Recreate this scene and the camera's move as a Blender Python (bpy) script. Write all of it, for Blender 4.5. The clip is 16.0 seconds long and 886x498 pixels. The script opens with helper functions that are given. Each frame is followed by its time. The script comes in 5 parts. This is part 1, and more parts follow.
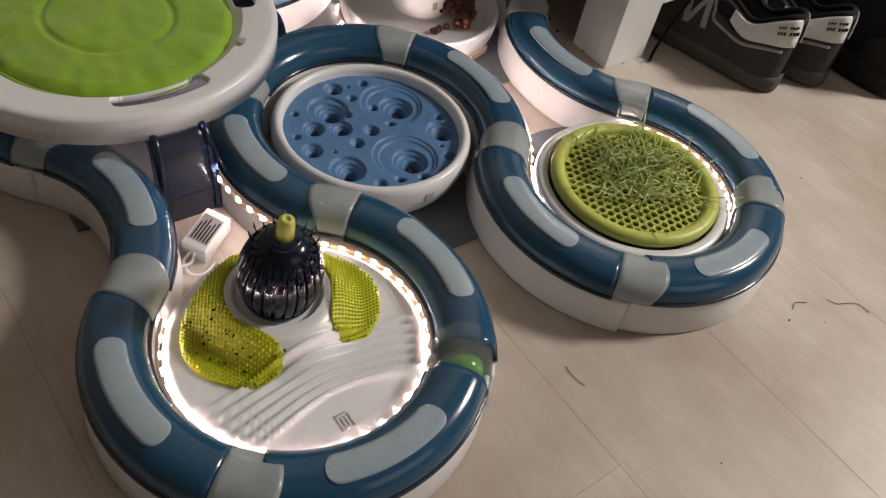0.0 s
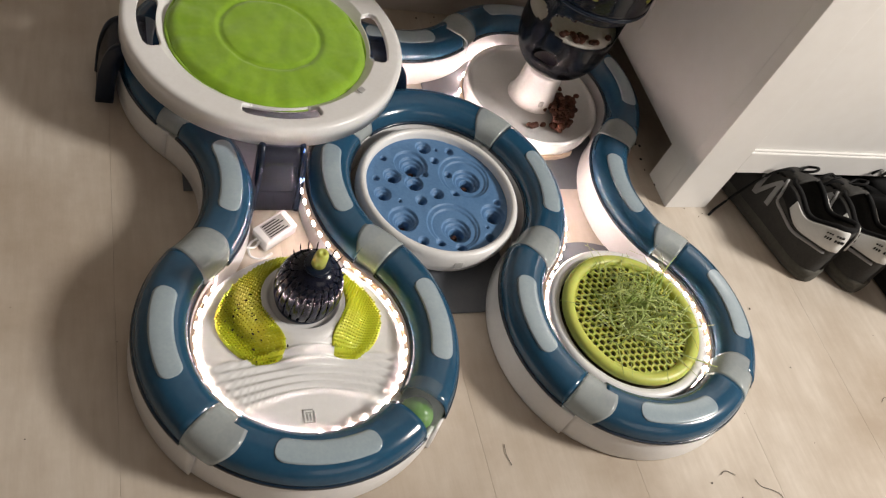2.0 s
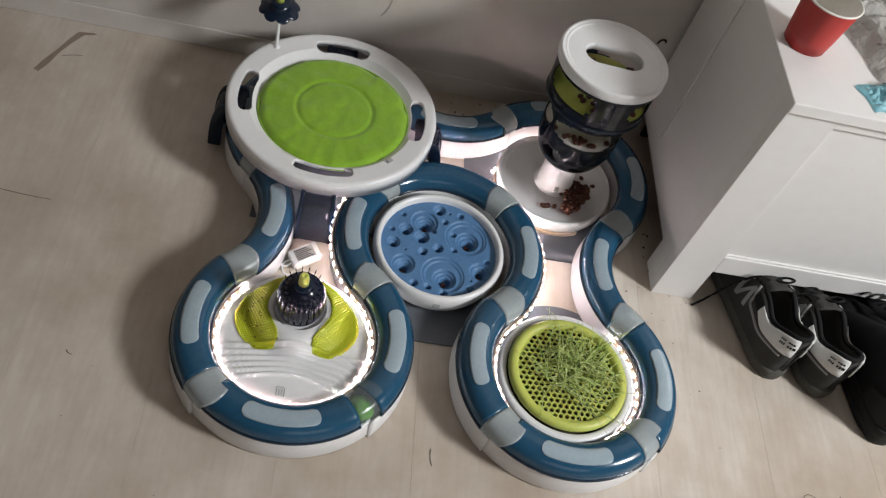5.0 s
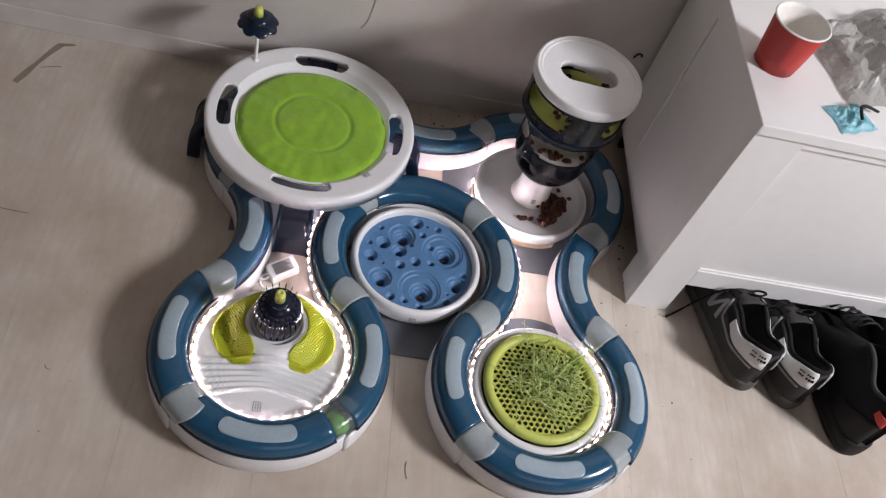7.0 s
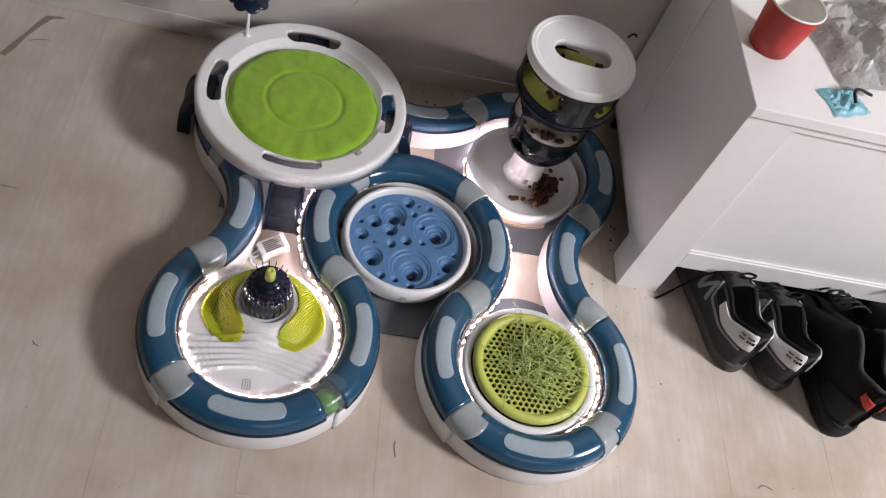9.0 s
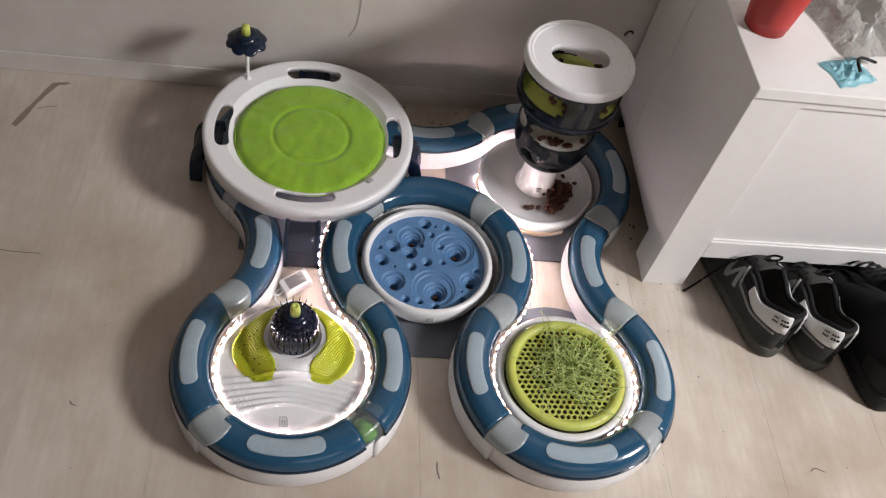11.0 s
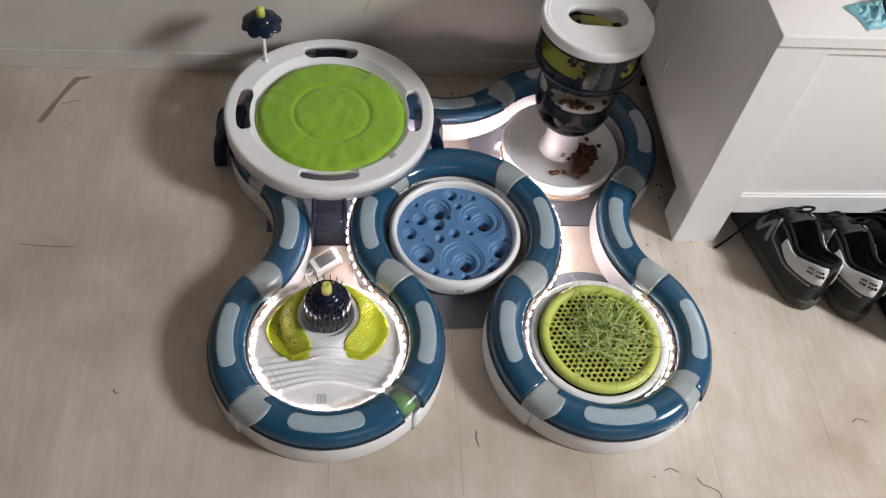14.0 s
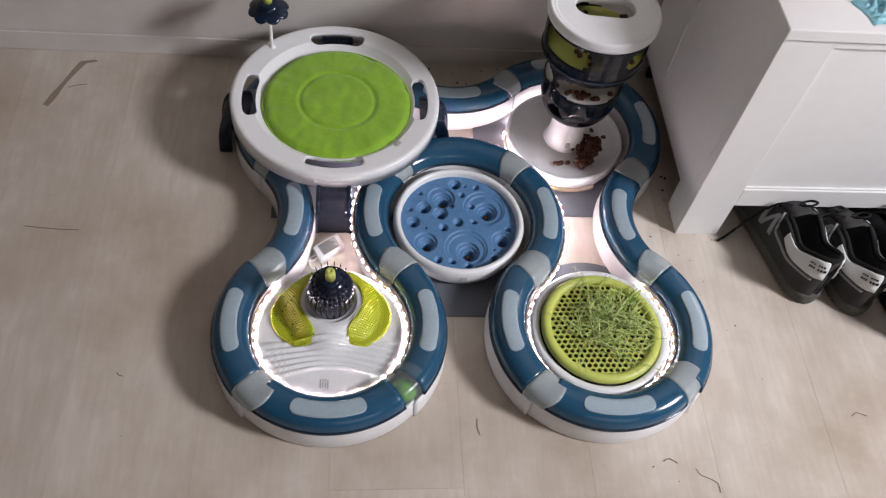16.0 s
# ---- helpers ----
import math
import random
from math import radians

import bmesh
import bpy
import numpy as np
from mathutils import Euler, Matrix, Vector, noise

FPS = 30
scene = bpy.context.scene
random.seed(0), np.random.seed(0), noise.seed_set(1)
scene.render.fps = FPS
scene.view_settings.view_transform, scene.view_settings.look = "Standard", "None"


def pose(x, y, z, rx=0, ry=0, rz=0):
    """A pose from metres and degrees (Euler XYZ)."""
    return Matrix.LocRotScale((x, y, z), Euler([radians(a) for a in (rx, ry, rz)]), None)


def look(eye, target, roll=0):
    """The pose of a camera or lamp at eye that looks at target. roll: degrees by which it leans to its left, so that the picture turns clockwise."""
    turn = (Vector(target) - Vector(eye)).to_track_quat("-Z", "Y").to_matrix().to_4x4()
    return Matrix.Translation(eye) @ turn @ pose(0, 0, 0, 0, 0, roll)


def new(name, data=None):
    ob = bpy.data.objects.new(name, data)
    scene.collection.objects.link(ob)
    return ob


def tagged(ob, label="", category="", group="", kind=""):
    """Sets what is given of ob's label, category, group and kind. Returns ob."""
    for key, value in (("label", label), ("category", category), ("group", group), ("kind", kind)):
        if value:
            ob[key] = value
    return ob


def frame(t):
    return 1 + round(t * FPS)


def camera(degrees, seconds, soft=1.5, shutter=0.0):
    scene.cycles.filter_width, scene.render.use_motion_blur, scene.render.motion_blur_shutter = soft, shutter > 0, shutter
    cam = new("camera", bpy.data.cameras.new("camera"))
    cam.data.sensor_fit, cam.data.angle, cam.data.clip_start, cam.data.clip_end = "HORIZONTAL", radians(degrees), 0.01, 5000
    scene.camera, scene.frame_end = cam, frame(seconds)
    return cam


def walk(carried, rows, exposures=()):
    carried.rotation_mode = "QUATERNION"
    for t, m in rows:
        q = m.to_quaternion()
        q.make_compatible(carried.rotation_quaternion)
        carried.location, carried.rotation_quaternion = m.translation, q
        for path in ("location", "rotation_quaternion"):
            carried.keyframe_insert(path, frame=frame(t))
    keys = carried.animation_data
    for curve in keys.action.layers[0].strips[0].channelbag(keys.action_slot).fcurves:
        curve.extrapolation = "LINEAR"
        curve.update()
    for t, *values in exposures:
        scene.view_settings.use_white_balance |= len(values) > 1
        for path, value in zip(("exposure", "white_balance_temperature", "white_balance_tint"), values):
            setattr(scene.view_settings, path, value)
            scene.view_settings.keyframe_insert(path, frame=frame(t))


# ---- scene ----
cam = camera(55.6, 16.0, soft=1.25)
PATH = [
    (0, (-0.237, -0.376, 0.663), (0.745, 0.574, -0.798), 13.6),
    (0.5, (-0.241, -0.4, 0.703), (0.687, 0.608, -0.754), 18.6),
    (1, (-0.241, -0.408, 0.746), (0.639, 0.671, -0.689), 21.6),
    (1.5, (-0.229, -0.418, 0.785), (0.593, 0.666, -0.682), 24.8),
    (2, (-0.216, -0.45, 0.856), (0.553, 0.612, -0.654), 27.8),
    (2.5, (-0.155, -0.51, 0.944), (0.615, 0.574, -0.55), 33.6),
    (3, (-0.099, -0.57, 1.01), (0.501, 0.593, -0.503), 30.0),
    (3.5, (-0.046, -0.61, 1.058), (0.436, 0.6, -0.46), 26.8),
    (4, (-0.001, -0.641, 1.09), (0.365, 0.563, -0.464), 22.4),
    (4.5, (0.005, -0.645, 1.134), (0.303, 0.555, -0.439), 20.4),
    (7, (0.019, -0.624, 1.207), (0.346, 0.56, -0.371), 21.7),
    (7.5, (0.018, -0.623, 1.207), (0.357, 0.545, -0.381), 22.6),
    (8, (0.018, -0.621, 1.204), (0.361, 0.533, -0.393), 23.2),
    (8.5, (0.021, -0.621, 1.203), (0.365, 0.525, -0.4), 23.2),
    (9, (0.02, -0.621, 1.205), (0.375, 0.523, -0.397), 23.7),
    (9.2, (0.017, -0.625, 1.212), (0.374, 0.515, -0.392), 23.9),
    (11.3, (0.03, -0.626, 1.204), (0.298, 0.564, -0.381), 12.4),
    (11.5, (0.024, -0.631, 1.207), (0.276, 0.56, -0.38), 11.2),
    (12, (0.025, -0.63, 1.207), (0.258, 0.555, -0.387), 9.4),
    (12.5, (0.028, -0.63, 1.208), (0.276, 0.545, -0.392), 9.0),
    (13, (0.029, -0.63, 1.207), (0.264, 0.535, -0.402), 9.0),
    (13.5, (0.031, -0.628, 1.205), (0.252, 0.52, -0.417), 8.7),
    (14, (0.032, -0.628, 1.203), (0.255, 0.508, -0.428), 9.0),
    (14.5, (0.032, -0.627, 1.202), (0.261, 0.509, -0.428), 9.3),
    (15, (0.032, -0.626, 1.2), (0.258, 0.502, -0.436), 9.5),
    (15.5, (0.032, -0.627, 1.201), (0.249, 0.493, -0.442), 9.5),
    (16, (0.028, -0.633, 1.205), (0.248, 0.484, -0.439), 9.9),
]
walk(cam, [(t, look(eye, target, roll)) for t, eye, target, roll in PATH],
     exposures=[(0.0, -0.40, 7200, 13), (0.8, -0.12, 7500, 10), (1.5, 0.12, 7500, 11), (2.5, 0.12, 6900, 9), (3.5, -0.05, 6500, 9), (4.5, -0.12, 6500, 7),
                (7.0, -0.08, 6350, 15), (9.0, 0.0, 6450, 16), (11.5, 0.0, 6700, 11), (12.5, 0.05, 6800, 7), (14.0, 0.02, 6500, 10), (16.0, 0.0, 6300, 14)])

# ---- light ----
world = bpy.data.worlds.new("world")
scene.world = world
world.use_nodes = True
_wn = world.node_tree
_sky = _wn.nodes.new("ShaderNodeTexSky")
_sky.sky_type = "NISHITA"
_sky.sun_disc = False
_sky.sun_elevation = radians(38)
_sky.sun_rotation = radians(100)
_wn.links.new(_sky.outputs[0], _wn.nodes["Background"].inputs[0])
_wn.nodes["Background"].inputs[1].default_value = 0.1


def key_or_fill_lamp(name, eye, target, w, h, watts, colour):
    d = bpy.data.lights.new(name, "AREA")
    d.shape, d.size, d.size_y, d.energy, d.color = "RECTANGLE", w, h, watts, colour
    ob = new(name, d)
    ob.matrix_world = look(eye, target)
    return ob


WIN_Y, WIN_Z = -0.80, 1.74
EAST = 2.3
# Key lamp in the east window, placed from the cast shadows.
key_or_fill_lamp("key_or_fill_lamp", (EAST - 0.02, WIN_Y, WIN_Z), (0.4, 0.10, 0.0), 0.36, 0.44, 72, (0.985, 0.985, 1.0))
# Added fill lamp behind the camera, warm so that the shade turns brown.
key_or_fill_lamp("key_or_fill_lamp", (1.0, -2.38, 1.5), (0.8, 0.0, 0.2), 1.6, 1.2, 5.0, (1.0, 0.83, 0.66))
scene.view_settings.exposure = 0.0


# ---- materials ----
def material(name, colour, rough=0.5, metal=0.0, second=None, scale=40.0, amount=0.5, bump=0.0, bump_scale=200.0,
             coat=0.0, see_through=0.0, tint=None, sss=0.0, stretch=None, rand=0.0, sheen=0.0, spec=0.5, blotch=None):
    """Principled paint with two scales of noise in the colour and a fine bump."""
    m = bpy.data.materials.new(name)
    m.use_nodes = True
    nt = m.node_tree
    b = nt.nodes["Principled BSDF"]
    out = nt.nodes["Material Output"]
    second = second or tuple(c * 0.8 for c in colour)
    co = nt.nodes.new("ShaderNodeTexCoord")
    src = co.outputs["Object"]
    if stretch:
        mp = nt.nodes.new("ShaderNodeMapping")
        mp.inputs["Scale"].default_value = stretch
        nt.links.new(src, mp.inputs[0])
        src = mp.outputs[0]
    if rand:
        oi = nt.nodes.new("ShaderNodeObjectInfo")
        mv = nt.nodes.new("ShaderNodeVectorMath")
        mv.operation = "MULTIPLY_ADD"
        mv.inputs[1].default_value = (37, 53, 11)
        nt.links.new(oi.outputs["Random"], mv.inputs[0])
        nt.links.new(src, mv.inputs[2])
        src = mv.outputs[0]
    n1 = nt.nodes.new("ShaderNodeTexNoise")
    n1.inputs["Scale"].default_value = scale
    n1.inputs["Detail"].default_value = 6
    n2 = nt.nodes.new("ShaderNodeTexNoise")
    n2.inputs["Scale"].default_value = scale * 7
    n2.inputs["Detail"].default_value = 4
    for n in (n1, n2):
        nt.links.new(src, n.inputs["Vector"])
    add = nt.nodes.new("ShaderNodeMath")
    add.operation = "ADD"
    nt.links.new(n1.outputs[0], add.inputs[0])
    nt.links.new(n2.outputs[0], add.inputs[1])
    ramp = nt.nodes.new("ShaderNodeMapRange")
    ramp.inputs["From Min"].default_value = 0.7
    ramp.inputs["From Max"].default_value = 1.3
    ramp.inputs["To Max"].default_value = amount
    nt.links.new(add.outputs[0], ramp.inputs[0])
    mix = nt.nodes.new("ShaderNodeMix")
    mix.data_type = "RGBA"
    mix.inputs["A"].default_value = (*colour, 1)
    mix.inputs["B"].default_value = (*second, 1)
    nt.links.new(ramp.outputs[0], mix.inputs["Factor"])
    col = mix.outputs["Result"]
    if rand:
        mr = nt.nodes.new("ShaderNodeMapRange")
        mr.inputs["To Min"].default_value = 1 - rand
        mr.inputs["To Max"].default_value = 1 + rand
        nt.links.new(oi.outputs["Random"], mr.inputs[0])
        hs = nt.nodes.new("ShaderNodeHueSaturation")
        nt.links.new(mr.outputs[0], hs.inputs["Value"])
        nt.links.new(col, hs.inputs["Color"])
        col = hs.outputs[0]
    if blotch:
        # worn, dirty patches that run on from piece to piece
        b_scale, b_amount, b_colour = blotch
        ge = nt.nodes.new("ShaderNodeNewGeometry")
        n4 = nt.nodes.new("ShaderNodeTexNoise")
        n4.inputs["Scale"].default_value = b_scale
        n4.inputs["Detail"].default_value = 8
        n4.inputs["Roughness"].default_value = 0.62
        nt.links.new(ge.outputs["Position"], n4.inputs["Vector"])
        r4 = nt.nodes.new("ShaderNodeMapRange")
        r4.inputs["From Min"].default_value = 0.42
        r4.inputs["From Max"].default_value = 0.68
        r4.inputs["To Max"].default_value = b_amount
        nt.links.new(n4.outputs[0], r4.inputs[0])
        m4 = nt.nodes.new("ShaderNodeMix")
        m4.data_type = "RGBA"
        m4.inputs["B"].default_value = (*b_colour, 1)
        nt.links.new(r4.outputs[0], m4.inputs["Factor"])
        nt.links.new(col, m4.inputs["A"])
        col = m4.outputs["Result"]
    nt.links.new(col, b.inputs["Base Color"])
    b.inputs["Roughness"].default_value = rough
    b.inputs["Metallic"].default_value = metal
    b.inputs["Coat Weight"].default_value = coat
    b.inputs["Coat Roughness"].default_value = 0.08
    b.inputs["Sheen Weight"].default_value = sheen
    b.inputs["Specular IOR Level"].default_value = spec
    if sss:
        b.inputs["Subsurface Weight"].default_value = sss
        b.inputs["Subsurface Scale"].default_value = 0.01
    if bump:
        n3 = nt.nodes.new("ShaderNodeTexNoise")
        n3.inputs["Scale"].default_value = bump_scale
        n3.inputs["Detail"].default_value = 5
        nt.links.new(src, n3.inputs["Vector"])
        bp = nt.nodes.new("ShaderNodeBump")
        bp.inputs["Strength"].default_value = bump
        bp.inputs["Distance"].default_value = 0.002
        nt.links.new(n3.outputs[0], bp.inputs["Height"])
        nt.links.new(bp.outputs[0], b.inputs["Normal"])
    if see_through:
        tr = nt.nodes.new("ShaderNodeBsdfTransparent")
        tr.inputs[0].default_value = (*(tint or colour), 1)
        ms = nt.nodes.new("ShaderNodeMixShader")
        ms.inputs[0].default_value = see_through
        nt.links.new(b.outputs[0], ms.inputs[1])
        nt.links.new(tr.outputs[0], ms.inputs[2])
        nt.links.new(ms.outputs[0], out.inputs[0])
    return m


def glow(name, colour, strength, base=(0.8, 0.8, 0.8)):
    m = bpy.data.materials.new(name)
    m.use_nodes = True
    b = m.node_tree.nodes["Principled BSDF"]
    b.inputs["Base Color"].default_value = (*base, 1)
    b.inputs["Emission Color"].default_value = (*colour, 1)
    b.inputs["Emission Strength"].default_value = strength
    return m


M_WHITE = material("white_plastic", (0.78, 0.78, 0.79), 0.32, second=(0.71, 0.705, 0.70), scale=25, amount=0.6, bump=0.03, bump_scale=900)
M_BLUE = material("blue_cover_plastic", (0.016, 0.080, 0.155), 0.17, second=(0.022, 0.100, 0.185), scale=18, amount=0.8,
                  coat=0.25, see_through=0.18, tint=(0.25, 0.50, 0.68), bump=0.02, bump_scale=300)
M_LIP = material("dark_cover_edge", (0.004, 0.016, 0.036), 0.2, second=(0.006, 0.022, 0.046), scale=30, coat=0.3)
M_CAP = material("clear_joint_plastic", (0.52, 0.56, 0.57), 0.22, second=(0.43, 0.48, 0.50), scale=30, amount=0.8,
                 see_through=0.42, tint=(0.86, 0.91, 0.91), coat=0.2)
M_GLASSCAP = material("clear_glassy_plastic", (0.55, 0.60, 0.60), 0.15, second=(0.5, 0.55, 0.55), scale=30, see_through=0.90, tint=(0.94, 0.97, 0.96), coat=0.2)
M_PANE = material("clear_window_plastic", (0.33, 0.41, 0.46), 0.2, second=(0.27, 0.35, 0.41), scale=35, amount=0.8, coat=0.4,
                  bump=0.02, bump_scale=400)
M_NAVY = material("dark_blue_plastic", (0.007, 0.014, 0.032), 0.2, second=(0.012, 0.03, 0.06), scale=30, coat=0.15,
                  see_through=0.3, tint=(0.12, 0.22, 0.42))
M_RIB = material("glossy_dark_plastic", (0.008, 0.010, 0.022), 0.16, second=(0.015, 0.018, 0.036), scale=30, spec=0.4,
                 see_through=0.15, tint=(0.25, 0.25, 0.42))
M_LEG = material("translucent_leg_plastic", (0.03, 0.035, 0.05), 0.2, second=(0.04, 0.048, 0.07), scale=30, coat=0.15,
                 see_through=0.58, tint=(0.46, 0.48, 0.56))
M_SMOKE = material("smoky_plastic", (0.010, 0.012, 0.018), 0.14, second=(0.016, 0.018, 0.026), scale=30, coat=0.15,
                   see_through=0.45, tint=(0.28, 0.30, 0.36))
M_DIG = material("digger_blue", (0.070, 0.175, 0.35), 0.5, second=(0.105, 0.23, 0.42), scale=35, amount=0.8, bump=0.12, bump_scale=900)
M_LIME = material("lime_plastic", (0.53, 0.58, 0.125), 0.42, second=(0.46, 0.50, 0.10), scale=40, sss=0.1)
M_PAD = material("yellow_green_rubber", (0.50, 0.53, 0.022), 0.5, second=(0.42, 0.45, 0.016), scale=45, sss=0.1)
M_CUSHION = material("green_fabric", (0.25, 0.45, 0.012), 0.75, second=(0.18, 0.36, 0.01), scale=22, amount=0.8, bump=0.25, bump_scale=1400, sheen=0.3)
M_GREY = material("grey_mat_rubber", (0.10, 0.11, 0.13), 0.55, second=(0.13, 0.14, 0.16), scale=30, bump=0.1, bump_scale=600)
M_SOIL = material("dark_soil", (0.035, 0.028, 0.012), 0.9, second=(0.08, 0.07, 0.02), scale=60, bump=0.8, bump_scale=300)
M_GRASS = material("cat_grass", (0.16, 0.27, 0.035), 0.45, second=(0.62, 0.68, 0.28), scale=30, amount=1.0)
M_KIBBLE = material("brown_kibble", (0.070, 0.020, 0.010), 0.7, second=(0.115, 0.038, 0.017), scale=120, bump=0.6, bump_scale=700, rand=0.3)
# White wall paint, greyed so that its dim light sits in the colour.
M_WALL = material("dimmed_white_wall_paint", (0.60, 0.57, 0.54), 0.6, second=(0.53, 0.49, 0.455), scale=3, amount=0.8, bump=0.25, bump_scale=60, blotch=(2.2, 0.5, (0.52, 0.455, 0.40)))
# Paint of the unseen walls and ceiling, kept dark to cut bounced light.
M_FARWALL = material("low_bounce_wall_paint", (0.26, 0.24, 0.22), 0.7, second=(0.22, 0.20, 0.18), scale=3, amount=0.8, bump=0.2, bump_scale=60)
M_PLANK = material("whitewashed_oak", (0.62, 0.560, 0.495), 0.42, second=(0.45, 0.380, 0.31), scale=3.2, amount=0.6, stretch=(5, 0.7, 1),
                   bump=0.06, bump_scale=60, rand=0.05, blotch=(3.4, 0.9, (0.38, 0.305, 0.235)))
M_GAP = material("plank_gap", (0.50, 0.44, 0.38), 0.8, scale=40)
M_CAB = material("white_cabinet_paint", (0.72, 0.71, 0.70), 0.35, second=(0.67, 0.65, 0.63), scale=6, amount=0.6, bump=0.05, bump_scale=90)
M_RED = material("red_card", (0.42, 0.028, 0.022), 0.45, second=(0.42, 0.03, 0.022), scale=30)
M_CUPIN = material("white_card", (0.78, 0.75, 0.70), 0.5, scale=30)
M_TEAL = material("teal_film", (0.34, 0.62, 0.68), 0.35, second=(0.46, 0.72, 0.76), scale=30, see_through=0.5, tint=(0.6, 0.88, 0.94))
M_FILM = material("clear_film", (0.46, 0.45, 0.42), 0.3, second=(0.36, 0.35, 0.32), scale=20, see_through=0.58, tint=(0.95, 0.95, 0.95))
M_BLACK = material("black_fabric", spec=0.25, colour=(0.0055, 0.0055, 0.0065), rough=0.85, second=(0.010, 0.010, 0.011), scale=60, bump=0.3, bump_scale=900)
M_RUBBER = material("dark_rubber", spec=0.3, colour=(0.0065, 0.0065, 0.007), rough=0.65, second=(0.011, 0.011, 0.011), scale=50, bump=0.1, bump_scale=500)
M_SUEDE = material("grey_suede", (0.042, 0.041, 0.040), 0.95, second=(0.072, 0.070, 0.066), scale=50, bump=0.3, bump_scale=1100, spec=0.2)
M_SOLE = material("worn_grey_sole", spec=0.25, colour=(0.070, 0.068, 0.060), rough=0.9, second=(0.12, 0.115, 0.10), scale=25, bump=0.2, bump_scale=500)
M_PALE = material("pale_grey_leather", (0.62, 0.62, 0.61), 0.6, second=(0.50, 0.50, 0.49), scale=60, bump=0.2, bump_scale=700)
M_TRIM = material("mid_grey_trim", (0.27, 0.27, 0.275), 0.7, second=(0.26, 0.26, 0.26), scale=60, bump=0.2)
M_REDTRIM = material("red_trim", (0.45, 0.03, 0.02), 0.6, scale=60)
M_MARK = material("grey_print", (0.38, 0.38, 0.38), 0.5, scale=60)
M_STAIN = material("brown_stain", (0.22, 0.17, 0.13), 0.7, second=(0.36, 0.30, 0.24), scale=60)
M_DIRT = material("dark_crumb", (0.03, 0.022, 0.018), 0.9, scale=60)
M_HAIR = material("hair", (0.06, 0.05, 0.045), 0.6, scale=60)
M_BALL = material("green_ball_plastic", (0.11, 0.36, 0.008), 0.15, second=(0.15, 0.40, 0.01), scale=40, see_through=0.08, tint=(0.5, 0.8, 0.1), coat=0.4)
M_CLEAR = material("clear_ball_plastic", (0.45, 0.55, 0.58), 0.1, scale=40, see_through=0.55, tint=(0.85, 0.95, 0.98), coat=0.4)
M_LED = glow("led_glow", (1.0, 0.83, 0.84), 135.0)
M_STRIP = glow("led_strip_tape", (1.0, 0.82, 0.80), 0.15, (0.34, 0.22, 0.12))


# ---- mesh helpers ----
def part(name, bm, mat, parent=None, label="", smooth=True, m=None):
    me = bpy.data.meshes.new(name)
    bmesh.ops.recalc_face_normals(bm, faces=bm.faces)
    bm.to_mesh(me)
    bm.free()
    for p in me.polygons:
        p.use_smooth = smooth
    me.materials.append(mat)
    ob = new(name, me)
    if m is not None:
        ob.matrix_basis = m
    ob.parent = parent
    if label:
        tagged(ob, label)
    return ob


def shared(name, src, parent, m):
    ob = new(name, src.data)
    ob.parent = parent
    ob.matrix_basis = m
    return ob


def thing(name, label, category, m=None, group="", kind=""):
    ob = new(name)
    ob.empty_display_size = 0.02
    if m is not None:
        ob.matrix_basis = m
    return tagged(ob, label, category, group, kind)


def box(bm, x0, x1, y0, y1, z0, z1, bevel=0.0):
    r = bmesh.ops.create_cube(bm, size=1.0)
    vs = r["verts"]
    for v in vs:
        v.co = Vector((x0 + (v.co.x + 0.5) * (x1 - x0), y0 + (v.co.y + 0.5) * (y1 - y0), z0 + (v.co.z + 0.5) * (z1 - z0)))
    if bevel:
        es = list({e for v in vs for e in v.link_edges})
        bmesh.ops.bevel(bm, geom=es, offset=bevel, segments=2, affect="EDGES", profile=0.5)
    return bm


def boxed(*a, bevel=0.0):
    return box(bmesh.new(), *a, bevel=bevel)


def grid_faces(bm, rows, wrap_u=False, wrap_v=False):
    nu, nv = len(rows), len(rows[0])
    for i in range(nu if wrap_u else nu - 1):
        for j in range(nv if wrap_v else nv - 1):
            a, b = rows[i][j], rows[(i + 1) % nu][j]
            c, d = rows[(i + 1) % nu][(j + 1) % nv], rows[i][(j + 1) % nv]
            fs = []
            for v in (a, b, c, d):
                if v not in fs:
                    fs.append(v)
            if len(fs) > 2:
                bm.faces.new(fs)


def lathe(profile, n=64, closed=False):
    """Turn a profile of (radius, height) round z."""
    bm = bmesh.new()
    rows = []
    for i in range(n):
        a = 2 * math.pi * i / n
        rows.append([bm.verts.new((r * math.cos(a), r * math.sin(a), z)) for r, z in profile])
    grid_faces(bm, rows, wrap_u=True, wrap_v=closed)
    bmesh.ops.remove_doubles(bm, verts=bm.verts, dist=1e-6)
    return bm


def arc_sweep(profile, radius, a0, a1, n):
    """Sweep a closed profile of (offset, height) along an arc, with end caps."""
    bm = bmesh.new()
    rows = []
    for i in range(n + 1):
        a = radians(a0 + (a1 - a0) * i / n)
        rows.append([bm.verts.new(((radius + o) * math.cos(a), (radius + o) * math.sin(a), z)) for o, z in profile])
    grid_faces(bm, rows, wrap_v=True)
    bm.faces.new(rows[0])
    bm.faces.new(rows[-1][::-1])
    return bm


